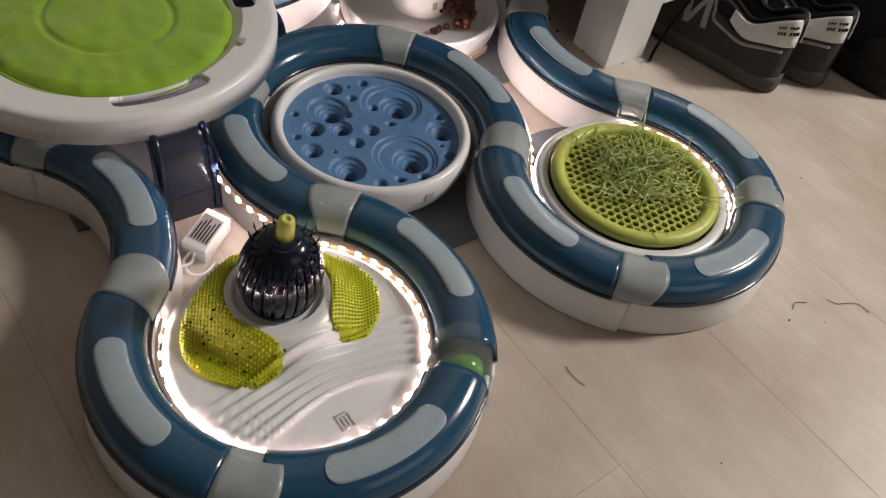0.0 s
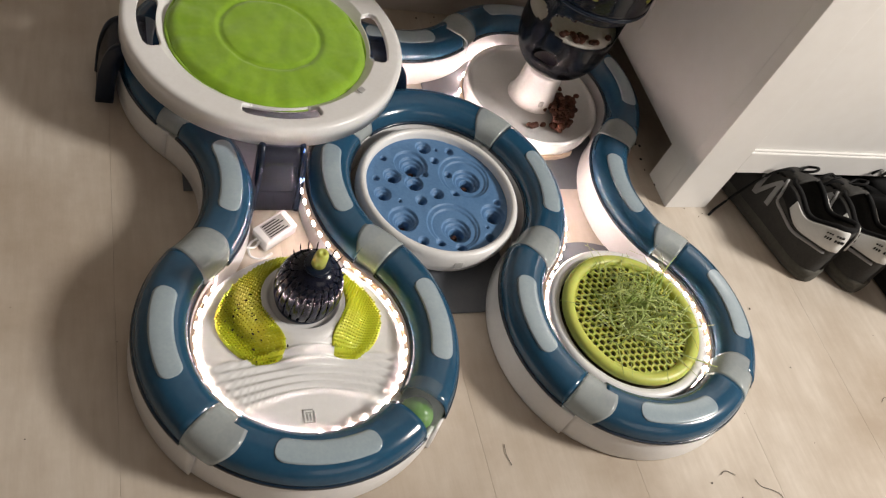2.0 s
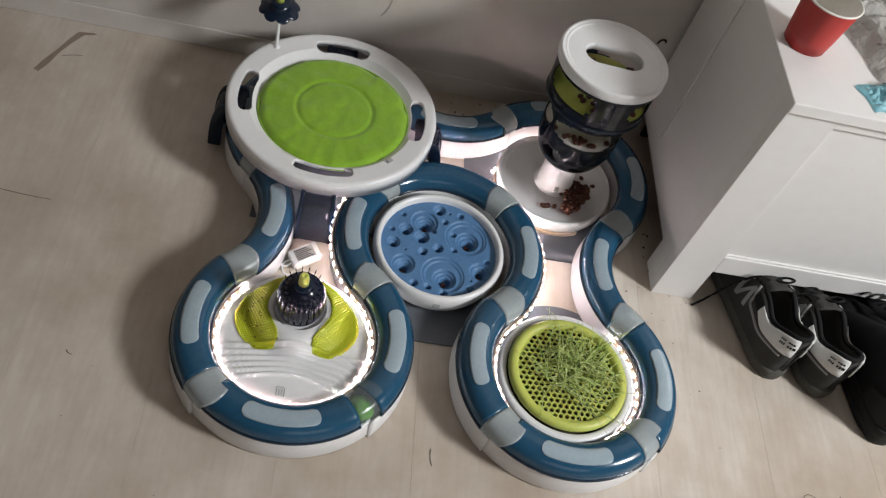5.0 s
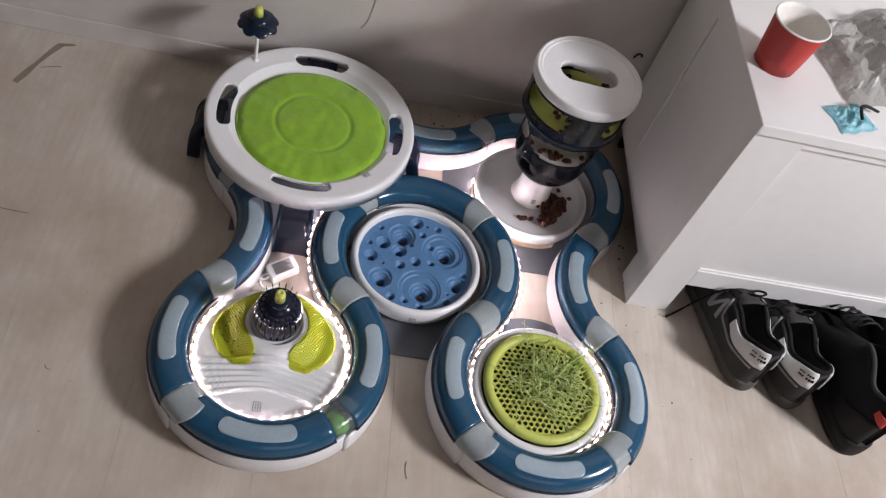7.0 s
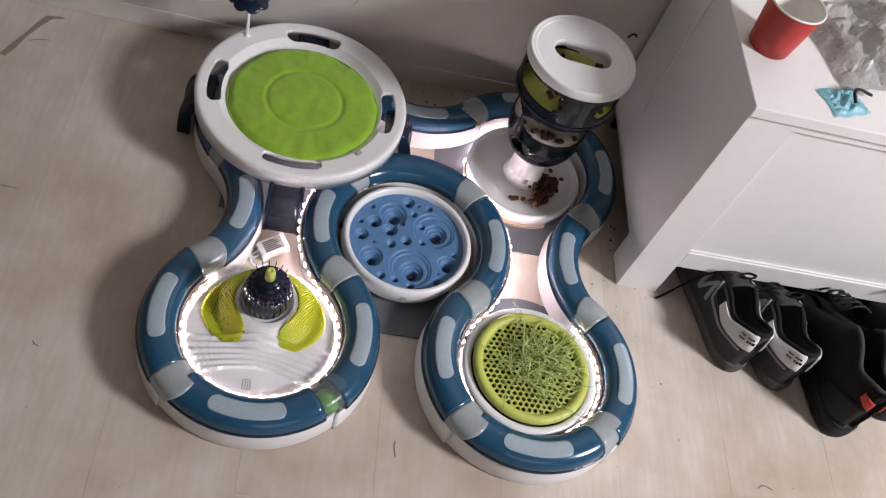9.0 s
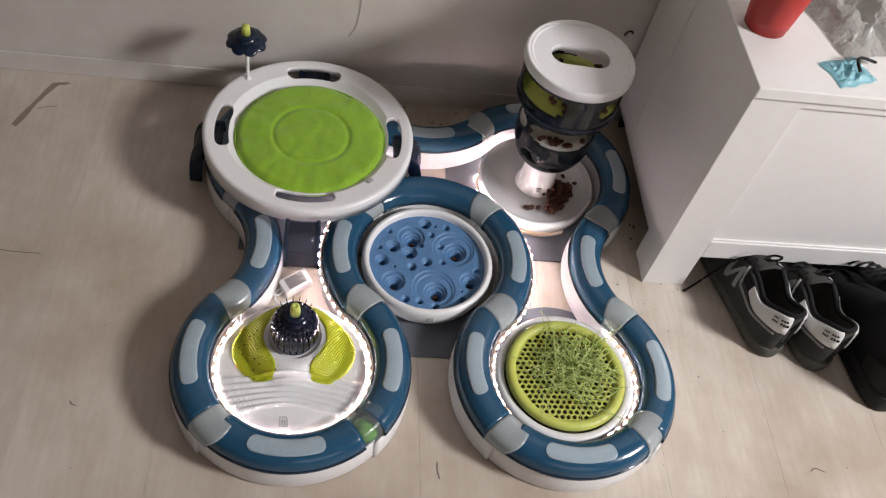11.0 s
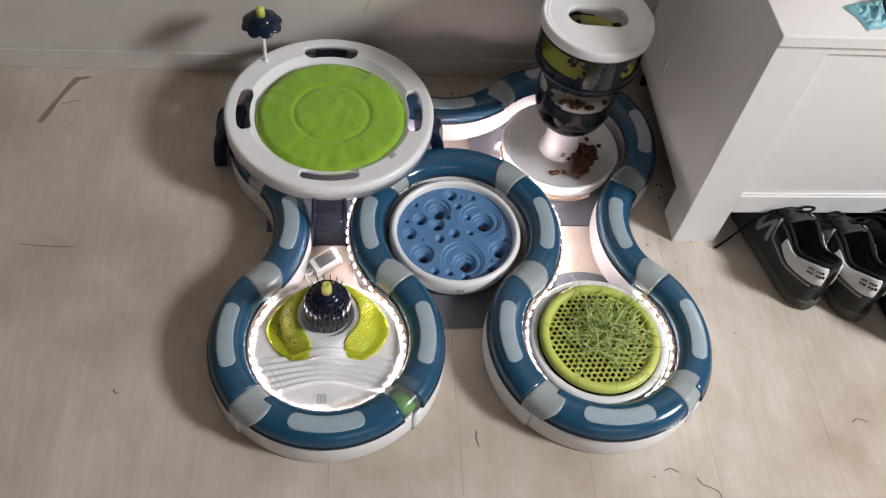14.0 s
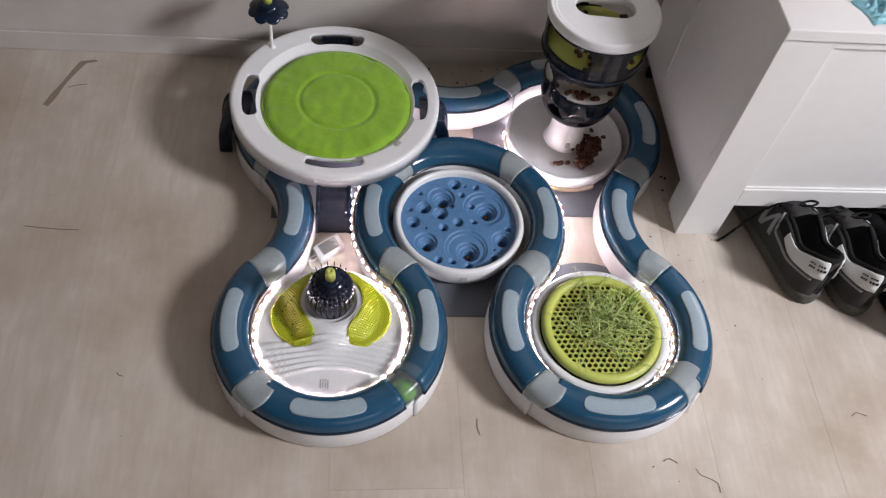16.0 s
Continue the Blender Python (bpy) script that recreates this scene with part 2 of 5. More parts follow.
def tube(points, radius, n=8, taper=None):
    """A round cord through points."""
    bm = bmesh.new()
    pts = [Vector(p) for p in points]
    rows = []
    for i, p in enumerate(pts):
        d = (pts[min(i + 1, len(pts) - 1)] - pts[max(i - 1, 0)]).normalized()
        up = Vector((0, 0, 1)) if abs(d.z) < 0.9 else Vector((1, 0, 0))
        s = d.cross(up).normalized()
        u = s.cross(d)
        r = radius * (taper[i] if taper else 1)
        rows.append([bm.verts.new(p + s * r * math.cos(2 * math.pi * k / n) + u * r * math.sin(2 * math.pi * k / n)) for k in range(n)])
    grid_faces(bm, rows, wrap_v=True)
    bm.faces.new(rows[0])
    bm.faces.new(rows[-1][::-1])
    return bm


def bezier(p, n):
    """Points along a Catmull-Rom line through p."""
    q = [Vector(v) for v in p]
    q = [q[0] * 2 - q[1]] + q + [q[-1] * 2 - q[-2]]
    out = []
    for i in range(1, len(q) - 2):
        for k in range(n):
            t = k / n
            a, b, c, d = q[i - 1:i + 3]
            out.append(0.5 * ((2 * b) + (c - a) * t + (2 * a - 5 * b + 4 * c - d) * t * t + (3 * b - a - 3 * c + d) * t ** 3))
    out.append(q[-2])
    return out


# ---- room ----
WALL_Y = 0.648
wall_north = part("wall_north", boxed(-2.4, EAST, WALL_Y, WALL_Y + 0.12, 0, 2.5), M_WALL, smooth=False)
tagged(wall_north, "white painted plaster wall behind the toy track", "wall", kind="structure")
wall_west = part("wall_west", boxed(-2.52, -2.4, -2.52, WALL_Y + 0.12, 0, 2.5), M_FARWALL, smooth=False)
tagged(wall_west, "unseen greige side wall, darkened to cut bounced light", "wall", kind="structure")


def wall_with_opening(name, along_x, at, lo, hi, o0, o1, z0, z1, label):
    bm = bmesh.new()
    for a0, a1, b0, b1 in ((lo, o0, 0, 2.5), (o1, hi, 0, 2.5), (o0, o1, 0, z0), (o0, o1, z1, 2.5)):
        if along_x:
            box(bm, a0, a1, at - 0.12, at, b0, b1)
        else:
            box(bm, at, at + 0.12, a0, a1, b0, b1)
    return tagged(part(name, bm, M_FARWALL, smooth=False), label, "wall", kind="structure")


wall_with_opening("wall_east", False, EAST, -2.52, WALL_Y + 0.12, WIN_Y - 0.24, WIN_Y + 0.24, WIN_Z - 0.28, WIN_Z + 0.28, "unseen greige wall with a window opening, darkened to cut bounced light")
# The south opening is made up to go with the fill lamp.
wall_with_opening("wall_south", True, -2.4, -2.4, EAST, 0.1, 1.9, 0.9, 2.2, "unseen greige wall with a made-up opening for the fill lamp")
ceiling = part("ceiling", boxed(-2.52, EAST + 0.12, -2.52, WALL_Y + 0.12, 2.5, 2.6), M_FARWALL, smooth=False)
tagged(ceiling, "unseen plain greige ceiling, darkened to cut bounced light", "ceiling", kind="structure")
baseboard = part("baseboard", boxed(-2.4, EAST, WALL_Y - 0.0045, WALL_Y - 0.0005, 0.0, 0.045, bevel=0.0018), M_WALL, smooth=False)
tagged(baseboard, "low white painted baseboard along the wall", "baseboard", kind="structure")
floor = part("floor", boxed(-2.4, EAST, -2.4, WALL_Y, -0.05, -0.0035), M_GAP, smooth=False)
tagged(floor, "whitewashed wooden plank floor with fine dark joints", "floor", kind="structure")


# ---- ball track ----
R = 0.1525
Q = R * math.sqrt(2)
CENTRES = dict(A=(0, 0), B=(2 * Q, 0), C=(Q, Q), D=(0, 2 * Q), E=(2 * Q, 2 * Q), L=(-Q, Q), G=(Q, 3 * Q), F=(3 * Q, Q))
# circle, middle angle of each quarter piece, and whether the loop's inside is the circle's inside
PIECES = [("A", 180, 1), ("A", 270, 1), ("A", 0, 1), ("C", 180, 0), ("C", 90, 0), ("C", 0, 0), ("B", 180, 1), ("B", 270, 1), ("B", 0, 1),
          ("F", 180, 0), ("E", 0, 1), ("E", 90, 1), ("G", 270, 0), ("D", 90, 1), ("D", 180, 1), ("L", 0, 0)]
TREE = (0.4305, 0.4255)
TOP_Z, RISE, HALF = 0.0435, 0.0270, 0.0282


def cover_point(th, off=0.0):
    c, s = math.cos(th), math.sin(th)
    return (HALF + off) * math.copysign(abs(c) ** 0.85, c), TOP_Z + (RISE + off) * s ** 0.8 if s > 0 else TOP_Z


def cover_mesh():
    outer = [cover_point(math.pi * k / 18) for k in range(19)]
    inner = [cover_point(math.pi * k / 18, -0.0018) for k in range(18, -1, -1)]
    return arc_sweep(outer + inner, R, -38.6, 38.6, 36)


def lip_mesh(side):
    """The dark rolled edge along one long side of a cover."""
    prof = [(HALF - 0.0022, TOP_Z - 0.0012), (HALF + 0.0008, TOP_Z - 0.0012), (HALF + 0.0020, TOP_Z + 0.0006), (HALF + 0.0016, TOP_Z + 0.0028),
            (HALF + 0.0002, TOP_Z + 0.0042), (HALF - 0.0022, TOP_Z + 0.0030)]
    return arc_sweep([(side * o, z) for o, z in prof], R, -38.9, 38.9, 36)


def base_mesh():
    prof = [(0.0308, 0.0), (0.0316, 0.003), (0.0286, 0.0405), (0.0280, 0.0420), (0.0240, 0.0420), (0.0205, 0.022), (0.010, 0.014), (0.0, 0.0125)]
    prof = prof + [(-o, z) for o, z in prof[-2::-1]]
    return arc_sweep(prof, R, -44.85, 44.85, 36)


def window_mesh(tilt):
    """A long clear pane with round ends, set into the top of the cover."""
    bm = bmesh.new()
    th0 = math.pi / 2 - radians(tilt)
    span, hw = radians(20.5), 0.40
    tops, lows = [], []
    n, k = 30, 8
    for i in range(n + 1):
        u = -math.cos(math.pi * i / n)
        dist = max(0.0, abs(u) * span * R - (span * R - 0.0105)) / 0.0105
        w = hw * math.sqrt(max(0.0, 1 - dist * dist)) + 1e-4
        a = u * span
        rt, rl = [], []
        for j in range(k + 1):
            th = th0 + w * (-1 + 2 * j / k)
            for off, row in ((0.0008, rt), (-0.001, rl)):
                o, z = cover_point(th, off)
                row.append(bm.verts.new(((R + o) * math.cos(a), (R + o) * math.sin(a), z)))
        tops.append(rt)
        lows.append(rl)
    grid_faces(bm, tops)
    ring = [t[0] for t in tops] + tops[-1][1:] + [t[-1] for t in tops[-2::-1]] + tops[0][-2:0:-1]
    ring2 = [t[0] for t in lows] + lows[-1][1:] + [t[-1] for t in lows[-2::-1]] + lows[0][-2:0:-1]
    for i in range(len(ring)):
        j = (i + 1) % len(ring)
        bm.faces.new((ring[i], ring2[i], ring2[j], ring[j]))
    return bm


def cap_mesh():
    """The clear joint between two pieces: straight on one side, round on the other."""
    bm = bmesh.new()
    tops, lows = [], []
    for j in range(19):
        th = math.pi * (0.03 + 0.94 * j / 18)
        s = math.sin(th)
        rt, rl = [], []
        for i in range(11):
            a = radians(-6.2 + (12.0 + 6.0 * s ** 1.3) * i / 10)
            for off, row in ((0.0009, rt), (-0.001, rl)):
                o, z = cover_point(th, off)
                row.append(bm.verts.new(((R + o) * math.cos(a), (R + o) * math.sin(a), z)))
        tops.append(rt)
        lows.append(rl)
    grid_faces(bm, tops)
    grid_faces(bm, lows)
    for a, b in ((tops, lows),):
        grid_faces(bm, [a[0], b[0]])
        grid_faces(bm, [a[-1], b[-1]])
        grid_faces(bm, [[r[0] for r in a], [r[0] for r in b]])
        grid_faces(bm, [[r[-1] for r in a], [r[-1] for r in b]])
    return bm


def ball_track():
    t = thing("ball_track", "looping white plastic ball track with dark blue covers", "cat toy")
    first = {}
    for c, mid, inside in PIECES:
        cx, cy = CENTRES[c]
        # the two front rings are pushed in a little at the front
        push = {("A", 270): 0.0105, ("B", 270): 0.0105, ("A", 180): 0.005, ("A", 0): 0.005, ("B", 180): 0.005, ("B", 0): 0.005}.get((c, mid), 0.0)
        m = pose(cx, cy + push, 0.001, 0, 0, mid)
        turn = pose(0, 0, 0, 0, 0, 45 if inside else -45)
        if not first:
            b = part("track_base", base_mesh(), M_WHITE, t, "white plastic channel piece", m=m)
            cv = part("track_cover", cover_mesh(), M_BLUE, b, "glossy dark blue cover")
            w = part("clear_window", window_mesh(2), M_PANE, b, "pale clear window with rounded ends")
            cp = part("joint_cap", cap_mesh(), M_CAP, b, "clear grey joint", m=turn)
            lips = [part("cover_lip", lip_mesh(sd), M_LIP, b, "near-black rolled cover edge") for sd in (-1, 1)]
            first = dict(b=b, cv=cv, w=w, cp=cp)
        else:
            b = shared("track_base", first["b"], t, m)
            tagged(b, "white plastic channel piece")
            tagged(shared("track_cover", first["cv"], b, pose(0, 0, 0)), "glossy dark blue cover")
            for lp in lips:
                tagged(shared("cover_lip", lp, b, pose(0, 0, 0)), "near-black rolled cover edge")
            if (c, mid) != ("C", 90):
                tagged(shared("clear_window", first["w"], b, pose(0, 0, 0)), "pale clear window with rounded ends")
            if (c, mid) == ("A", 270):
                part("joint_cap", cap_mesh(), M_GLASSCAP, b, "clear joint over the ball", m=turn)
            else:
                tagged(shared("joint_cap", first["cp"], b, turn), "clear grey joint")
    return t


ball_track()


def track_ball(name, label, mat, x, y):
    bm = bmesh.new()
    bmesh.ops.create_uvsphere(bm, u_segments=28, v_segments=18, radius=0.0205)
    t = thing(name, label, "ball", pose(x, y, 0.0365))
    part("shell", bm, mat, t)
    ring = arc_sweep([(0.0003, -0.001), (0.0003, 0.001), (-0.002, 0.001), (-0.002, -0.001)], 0.0206, 0, 180, 20)
    part("seam", ring, mat, t)
    return t


track_ball("toy_ball", "translucent green plastic ball inside the track", M_BALL, 0.112, -0.097)
track_ball("toy_ball", "clear plastic ball inside the track", M_CLEAR, 0.498, -0.128)


# ---- light strip along the inside of the loop ----
def loop_points(off, z, step):
    """Points along the inner side of three of the track's rings, evenly spaced."""
    runs = [("B", 45, -225, -1), ("C", -45, 225, 1), ("A", 45, -225, -1)]
    raw = []
    for c, a0, a1, sign in runs:
        r = R + sign * off
        n = int(abs(a1 - a0) / 3)
        for i in range(n):
            a = radians(a0 + (a1 - a0) * i / n)
            raw.append(Vector((CENTRES[c][0] + r * math.cos(a), CENTRES[c][1] + r * math.sin(a) + (0.0085 * max(0.0, -math.sin(a)) ** 1.5 if c != "C" else 0.0), z)))
    out, acc = [raw[0]], 0.0
    for p, q in zip(raw, raw[1:]):
        d = (q - p).length
        while acc + d >= step:
            p = p.lerp(q, (step - acc) / d)
            d = (q - p).length
            acc = 0.0
            out.append(p)
        acc += d
    return out


def led_strip():
    t = thing("led_strip", "glowing light strip stuck along the inner side of the track", "led strip")
    pts = loop_points(0.0318, 0.0400, 0.01)
    bm = bmesh.new()
    rows = []
    for i, p in enumerate(pts):
        d = (pts[min(i + 1, len(pts) - 1)] - pts[max(i - 1, 0)]).normalized()
        s = Vector((-d.y, d.x, 0))
        rows.append([bm.verts.new(p + s * a + Vector((0, 0, b))) for a, b in ((-0.0014, -0.005), (0.0014, -0.005), (0.0014, 0.005), (-0.0014, 0.005))])
    grid_faces(bm, rows, wrap_v=True)
    bm.faces.new(rows[0])
    bm.faces.new(rows[-1][::-1])
    part("tape", bm, M_STRIP, t, "amber backing tape")
    beads = loop_points(0.0338, 0.0405, 0.0175)
    led = None
    for i, p in enumerate(beads):
        q = beads[min(i + 1, len(beads) - 1)] if i + 1 < len(beads) else p * 2 - beads[i - 1]
        yaw = math.degrees(math.atan2(q.y - p.y, q.x - p.x))
        if led is None:
            led = part("led", boxed(-0.0026, 0.0026, -0.0011, 0.0011, -0.0026, 0.0026, bevel=0.0007), M_LED, t, m=pose(p.x, p.y, p.z, 0, 0, yaw))
        else:
            shared("led", led, t, pose(p.x, p.y, p.z, 0, 0, yaw))
    # the rest of the strip lies on the mat round the feeder's dish
    n, turn_r = 44, 0.1105
    arc = [Vector((TREE[0] + turn_r * math.cos(a), TREE[1] + turn_r * math.sin(a), 0.0090)) for a in (radians(95 + 200 * k / n) for k in range(n + 1))]
    bm = bmesh.new()
    rows = []
    for p in arc:
        s = Vector((p.x - TREE[0], p.y - TREE[1], 0)).normalized()
        rows.append([bm.verts.new(p + s * a + Vector((0, 0, b))) for a, b in ((-0.0010, -0.005), (0.0010, -0.005), (0.0010, 0.005), (-0.0010, 0.005))])
    grid_faces(bm, rows, wrap_v=True)
    bm.faces.new(rows[0])
    bm.faces.new(rows[-1][::-1])
    part("tape", bm, M_STRIP, t, "amber backing tape")
    for k in range(7):
        a = radians(105 + 125 * k / 6)
        shared("led", led, t, pose(TREE[0] + (turn_r + 0.0019) * math.cos(a), TREE[1] + (turn_r + 0.0019) * math.sin(a), 0.0090, 0, 0, math.degrees(a) + 90))
    return t


led_strip()


# ---- mats under the dishes ----
def floor_mat(label, bm):
    tagged(part("floor_mat", bm, M_GREY, smooth=False), label, "mat", "mats under the dishes")


floor_mat("dark grey rubber mat under the digger dish", boxed(Q - 0.085, Q + 0.085, 0.05, 0.30, 0.0005, 0.003, bevel=0.0008))
floor_mat("dark grey rubber mat under the food tree", boxed(2 * Q - 0.17, 2 * Q + 0.10, 2 * Q - 0.172, 2 * Q + 0.10, 0.0005, 0.003, bevel=0.0008))
floor_mat("round dark grey rubber mat under the grass planter", lathe([(0, 0.0005), (0.118, 0.0005), (0.119, 0.002), (0.1185, 0.003), (0, 0.003)], 96))
bpy.data.objects["floor_mat.002"].location = (2 * Q, 0.04, 0)
floor_mat("dark grey rubber mat under the raised perch", boxed(-0.11, 0.11, 2 * Q - 0.185, 2 * Q + 0.11, 0.0005, 0.003, bevel=0.0008))


# ---- massage centre ----
DOME = (0.0, 0.040)


def massage_height(x, y):
    r = math.hypot(x, y)
    z = 0.0405
    # grooves fanning out across the front
    f = (-0.014 - (y + 0.6 * x * x)) / (0.044 * (1 + 5.5 * math.hypot(x, 0.03)))
    if 0 < f < 1:
        e = min(1.0, f / 0.08, (1 - f) / 0.08) * min(1.0, max(0.0, (0.112 - r) / 0.008))
        z += e * 0.0032 * (1 - math.cos(f * 6 * 2 * math.pi)) - e * 0.0010
    # cone that carries the dome, with a rolled collar
    d = math.hypot(x - DOME[0], y - DOME[1])
    k = max(0.0, min(1.0, (0.082 - d) / 0.036))
    z += 0.028 * k * k * (3 - 2 * k)
    if d < 0.040:
        z -= 0.006 * min(1.0, (0.040 - d) / 0.003)
    if r > 0.110:
        z -= 90 * (r - 0.110) ** 2
    return z


def pad_mesh(side):
    """Kidney-shaped rubber pad with rows of small nubs, wrapped round the cone."""
    bm = bmesh.new()
    rows = []
    n, k = 92, 24

    def reach(deg):
        """Inner and outer radius of the pad, round the dome, in this direction."""
        u = (98 - deg) / 164
        sa = math.sin(radians(deg))
        b = DOME[1] * sa
        low = max(0.0, min(1.0, -deg / 60))
        rin = 0.0455
        ra, rb = -b + math.sqrt(b * b - DOME[1] ** 2 + 0.1050 ** 2), 0.1030 - 0.017 * low ** 1.3
        rout = (ra ** -14 + rb ** -14) ** (-1 / 14)
        end = max(0.0, 1 - max(0.0, (u - 0.84) / 0.161, (0.10 - u) / 0.101) ** 2.2) ** 0.5
        return 0.5 * (rin + rout), 0.5 * (rout - rin) * end, end

    for i in range(n + 1):
        deg = 98 - 164 * i / n
        rc, hw, end = reach(deg)
        row = []
        for j in range(k + 1):
            v = -1 + 2 * j / k
            r = rc + v * hw
            x, y = side * (DOME[0] + r * math.cos(radians(deg))), DOME[1] + r * math.sin(radians(deg))
            edge = min(1.0, (1 - abs(v)) * 5) * min(1.0, end * 1.6)
            row.append(bm.verts.new((x, y, massage_height(x, y) - 0.002 + 0.0055 * edge)))
        rows.append(row)
    grid_faces(bm, rows)
    step = 0.0036
    for iy in range(-12, 32):
        for ix in range(4, 32):
            x, y = (ix + 0.5 * (iy % 2)) * step, iy * step * 0.9
            deg = math.degrees(math.atan2(y - DOME[1], x))
            if not -65 < deg < 97:
                continue
            rc, hw, end = reach(deg)
            if abs(math.hypot(x, y - DOME[1]) - rc) > hw - 0.0022:
                continue
            c = Vector((side * x, y, massage_height(side * x, y) + 0.0034))
            q = 0.0013
            vs = [bm.verts.new(c + Vector((dx * q, dy * q * 0.8, -0.0004))) for dx, dy in ((-1, -1), (1, -1), (1, 1), (-1, 1))]
            ts = [bm.verts.new(c + Vector((dx * q * 0.5, dy * q * 0.4, 0.0018))) for dx, dy in ((-1, -1), (1, -1), (1, 1), (-1, 1))]
            bm.faces.new(ts)
            for w in range(4):
                bm.faces.new((vs[w], vs[(w + 1) % 4], ts[(w + 1) % 4], ts[w]))
    return bm


def massage_centre():
    t = thing("massage_centre", "white plastic massage centre with yellow pads and dark dome", "cat toy", pose(0, 0, 0.001))
    bm = bmesh.new()
    rows = []
    n, k = 160, 70
    for i in range(n):
        a = 2 * math.pi * i / n
        row = []
        for j in range(k + 1):
            r = 0.1168 * j / k
            x, y = r * math.cos(a), r * math.sin(a)
            row.append(bm.verts.new((x, y, massage_height(x, y))))
        row.append(bm.verts.new((0.1174 * math.cos(a), 0.1174 * math.sin(a), 0.004)))
        row.append(bm.verts.new((0.116 * math.cos(a), 0.116 * math.sin(a), 0.0)))
        rows.append(row)
    grid_faces(bm, rows, wrap_u=True)
    bmesh.ops.remove_doubles(bm, verts=bm.verts, dist=1e-5)
    part("tray", bm, M_WHITE, t, "white ribbed tray")
    part("massage_pad", pad_mesh(1), M_PAD, t, "yellow-green nubbed rubber pad", smooth=False)
    part("massage_pad", pad_mesh(-1), M_PAD, t, "yellow-green nubbed rubber pad", smooth=False)
    mark = bmesh.new()
    for x0, x1, y0, y1 in ((-0.008, -0.0062, -0.010, 0.008), (0.0062, 0.008, -0.010, 0.006), (-0.008, 0.008, -0.0115, -0.010), (-0.008, 0.006, 0.007, 0.0085),
                           (-0.003, -0.0015, -0.008, 0.002), (0.0015, 0.003, -0.008, 0.002), (-0.004, 0.004, 0.003, 0.0042)):
        box(mark, x0, x1, y0, y1, 0, 0.0012)
    part("printed_mark", mark, M_MARK, t, "small grey printed mark", smooth=False, m=pose(-0.008, -0.089, 0.0402) @ Matrix.Scale(0.8, 4))
    dm = pose(DOME[0], DOME[1] - 0.002, 0.082, 6, 0, 0) @ Matrix.Diagonal((0.94, 0.94, 1.04, 1))
    # dome shell with slots: dark ribs over a darker core
    prof = [(0.0300, -0.018), (0.0345, -0.010), (0.0378, -0.001), (0.0396, 0.009), (0.0396, 0.019), (0.0376, 0.030), (0.0338, 0.040), (0.0286, 0.049), (0.0222, 0.0560), (0.0150, 0.0605)]
    dome = part("dome", lathe([(0.0, -0.018)] + [(r - (0.0030 if z < 0.045 else 0.0004), z) for r, z in prof] + [(0.008, 0.0605), (0.0, 0.0605)], 64), M_RIB, t, "dark glossy slotted dome", m=dm)
    rib = None
    for k in range(24):
        a = 2 * math.pi * k / 24
        if rib is None:
            rb = bmesh.new()
            rows = []
            half = 0.345 * 2 * math.pi / 24
            for r, z in prof[:8]:
                ring = [(r, half * f) for f in (-1, -0.5, 0, 0.5, 1)] + [(r - 0.0042, half), (r - 0.0042, -half)]
                rows.append([rb.verts.new((q * math.cos(g), q * math.sin(g), z)) for q, g in ring])
            grid_faces(rb, rows, wrap_v=True)
            rb.faces.new(rows[0])
            rb.faces.new(rows[-1][::-1])
            rib = part("rib", rb, M_RIB, dome, m=pose(0, 0, 0, 0, 0, math.degrees(a)))
        else:
            shared("rib", rib, dome, pose(0, 0, 0, 0, 0, math.degrees(a)))
    part("dome_rim", lathe([(0.029, -0.021), (0.0325, -0.018), (0.0350, -0.011), (0.0348, -0.009), (0.029, -0.011)], 64, closed=True), M_NAVY, dome)
    part("crown", lathe([(0.0, 0.0640), (0.0135, 0.0640), (0.0155, 0.0630), (0.0165, 0.0610), (0.015, 0.058), (0.0, 0.058)], 48), M_NAVY, dome)
    spike = None
    for k in range(18):
        a = 360 * k / 18
        if spike is None:
            spike = part("spike", tube([(0.0272, 0, 0.050), (0.0300, 0, 0.0545), (0.0318, 0, 0.0605)], 0.0011, 6, [1.2, 0.9, 0.35]), M_NAVY, dome, m=pose(0, 0, 0, 0, 0, a))
        else:
            shared("spike", spike, dome, pose(0, 0, 0, 0, 0, a))
    part("knob", lathe([(0.0, 0.0845), (0.0022, 0.0845), (0.0027, 0.0858), (0.005, 0.0858), (0.0068, 0.084), (0.0078, 0.078), (0.0082, 0.062), (0.0, 0.062)], 32), M_LIME, dome, "lime plastic knob")
    return t


massage_centre()


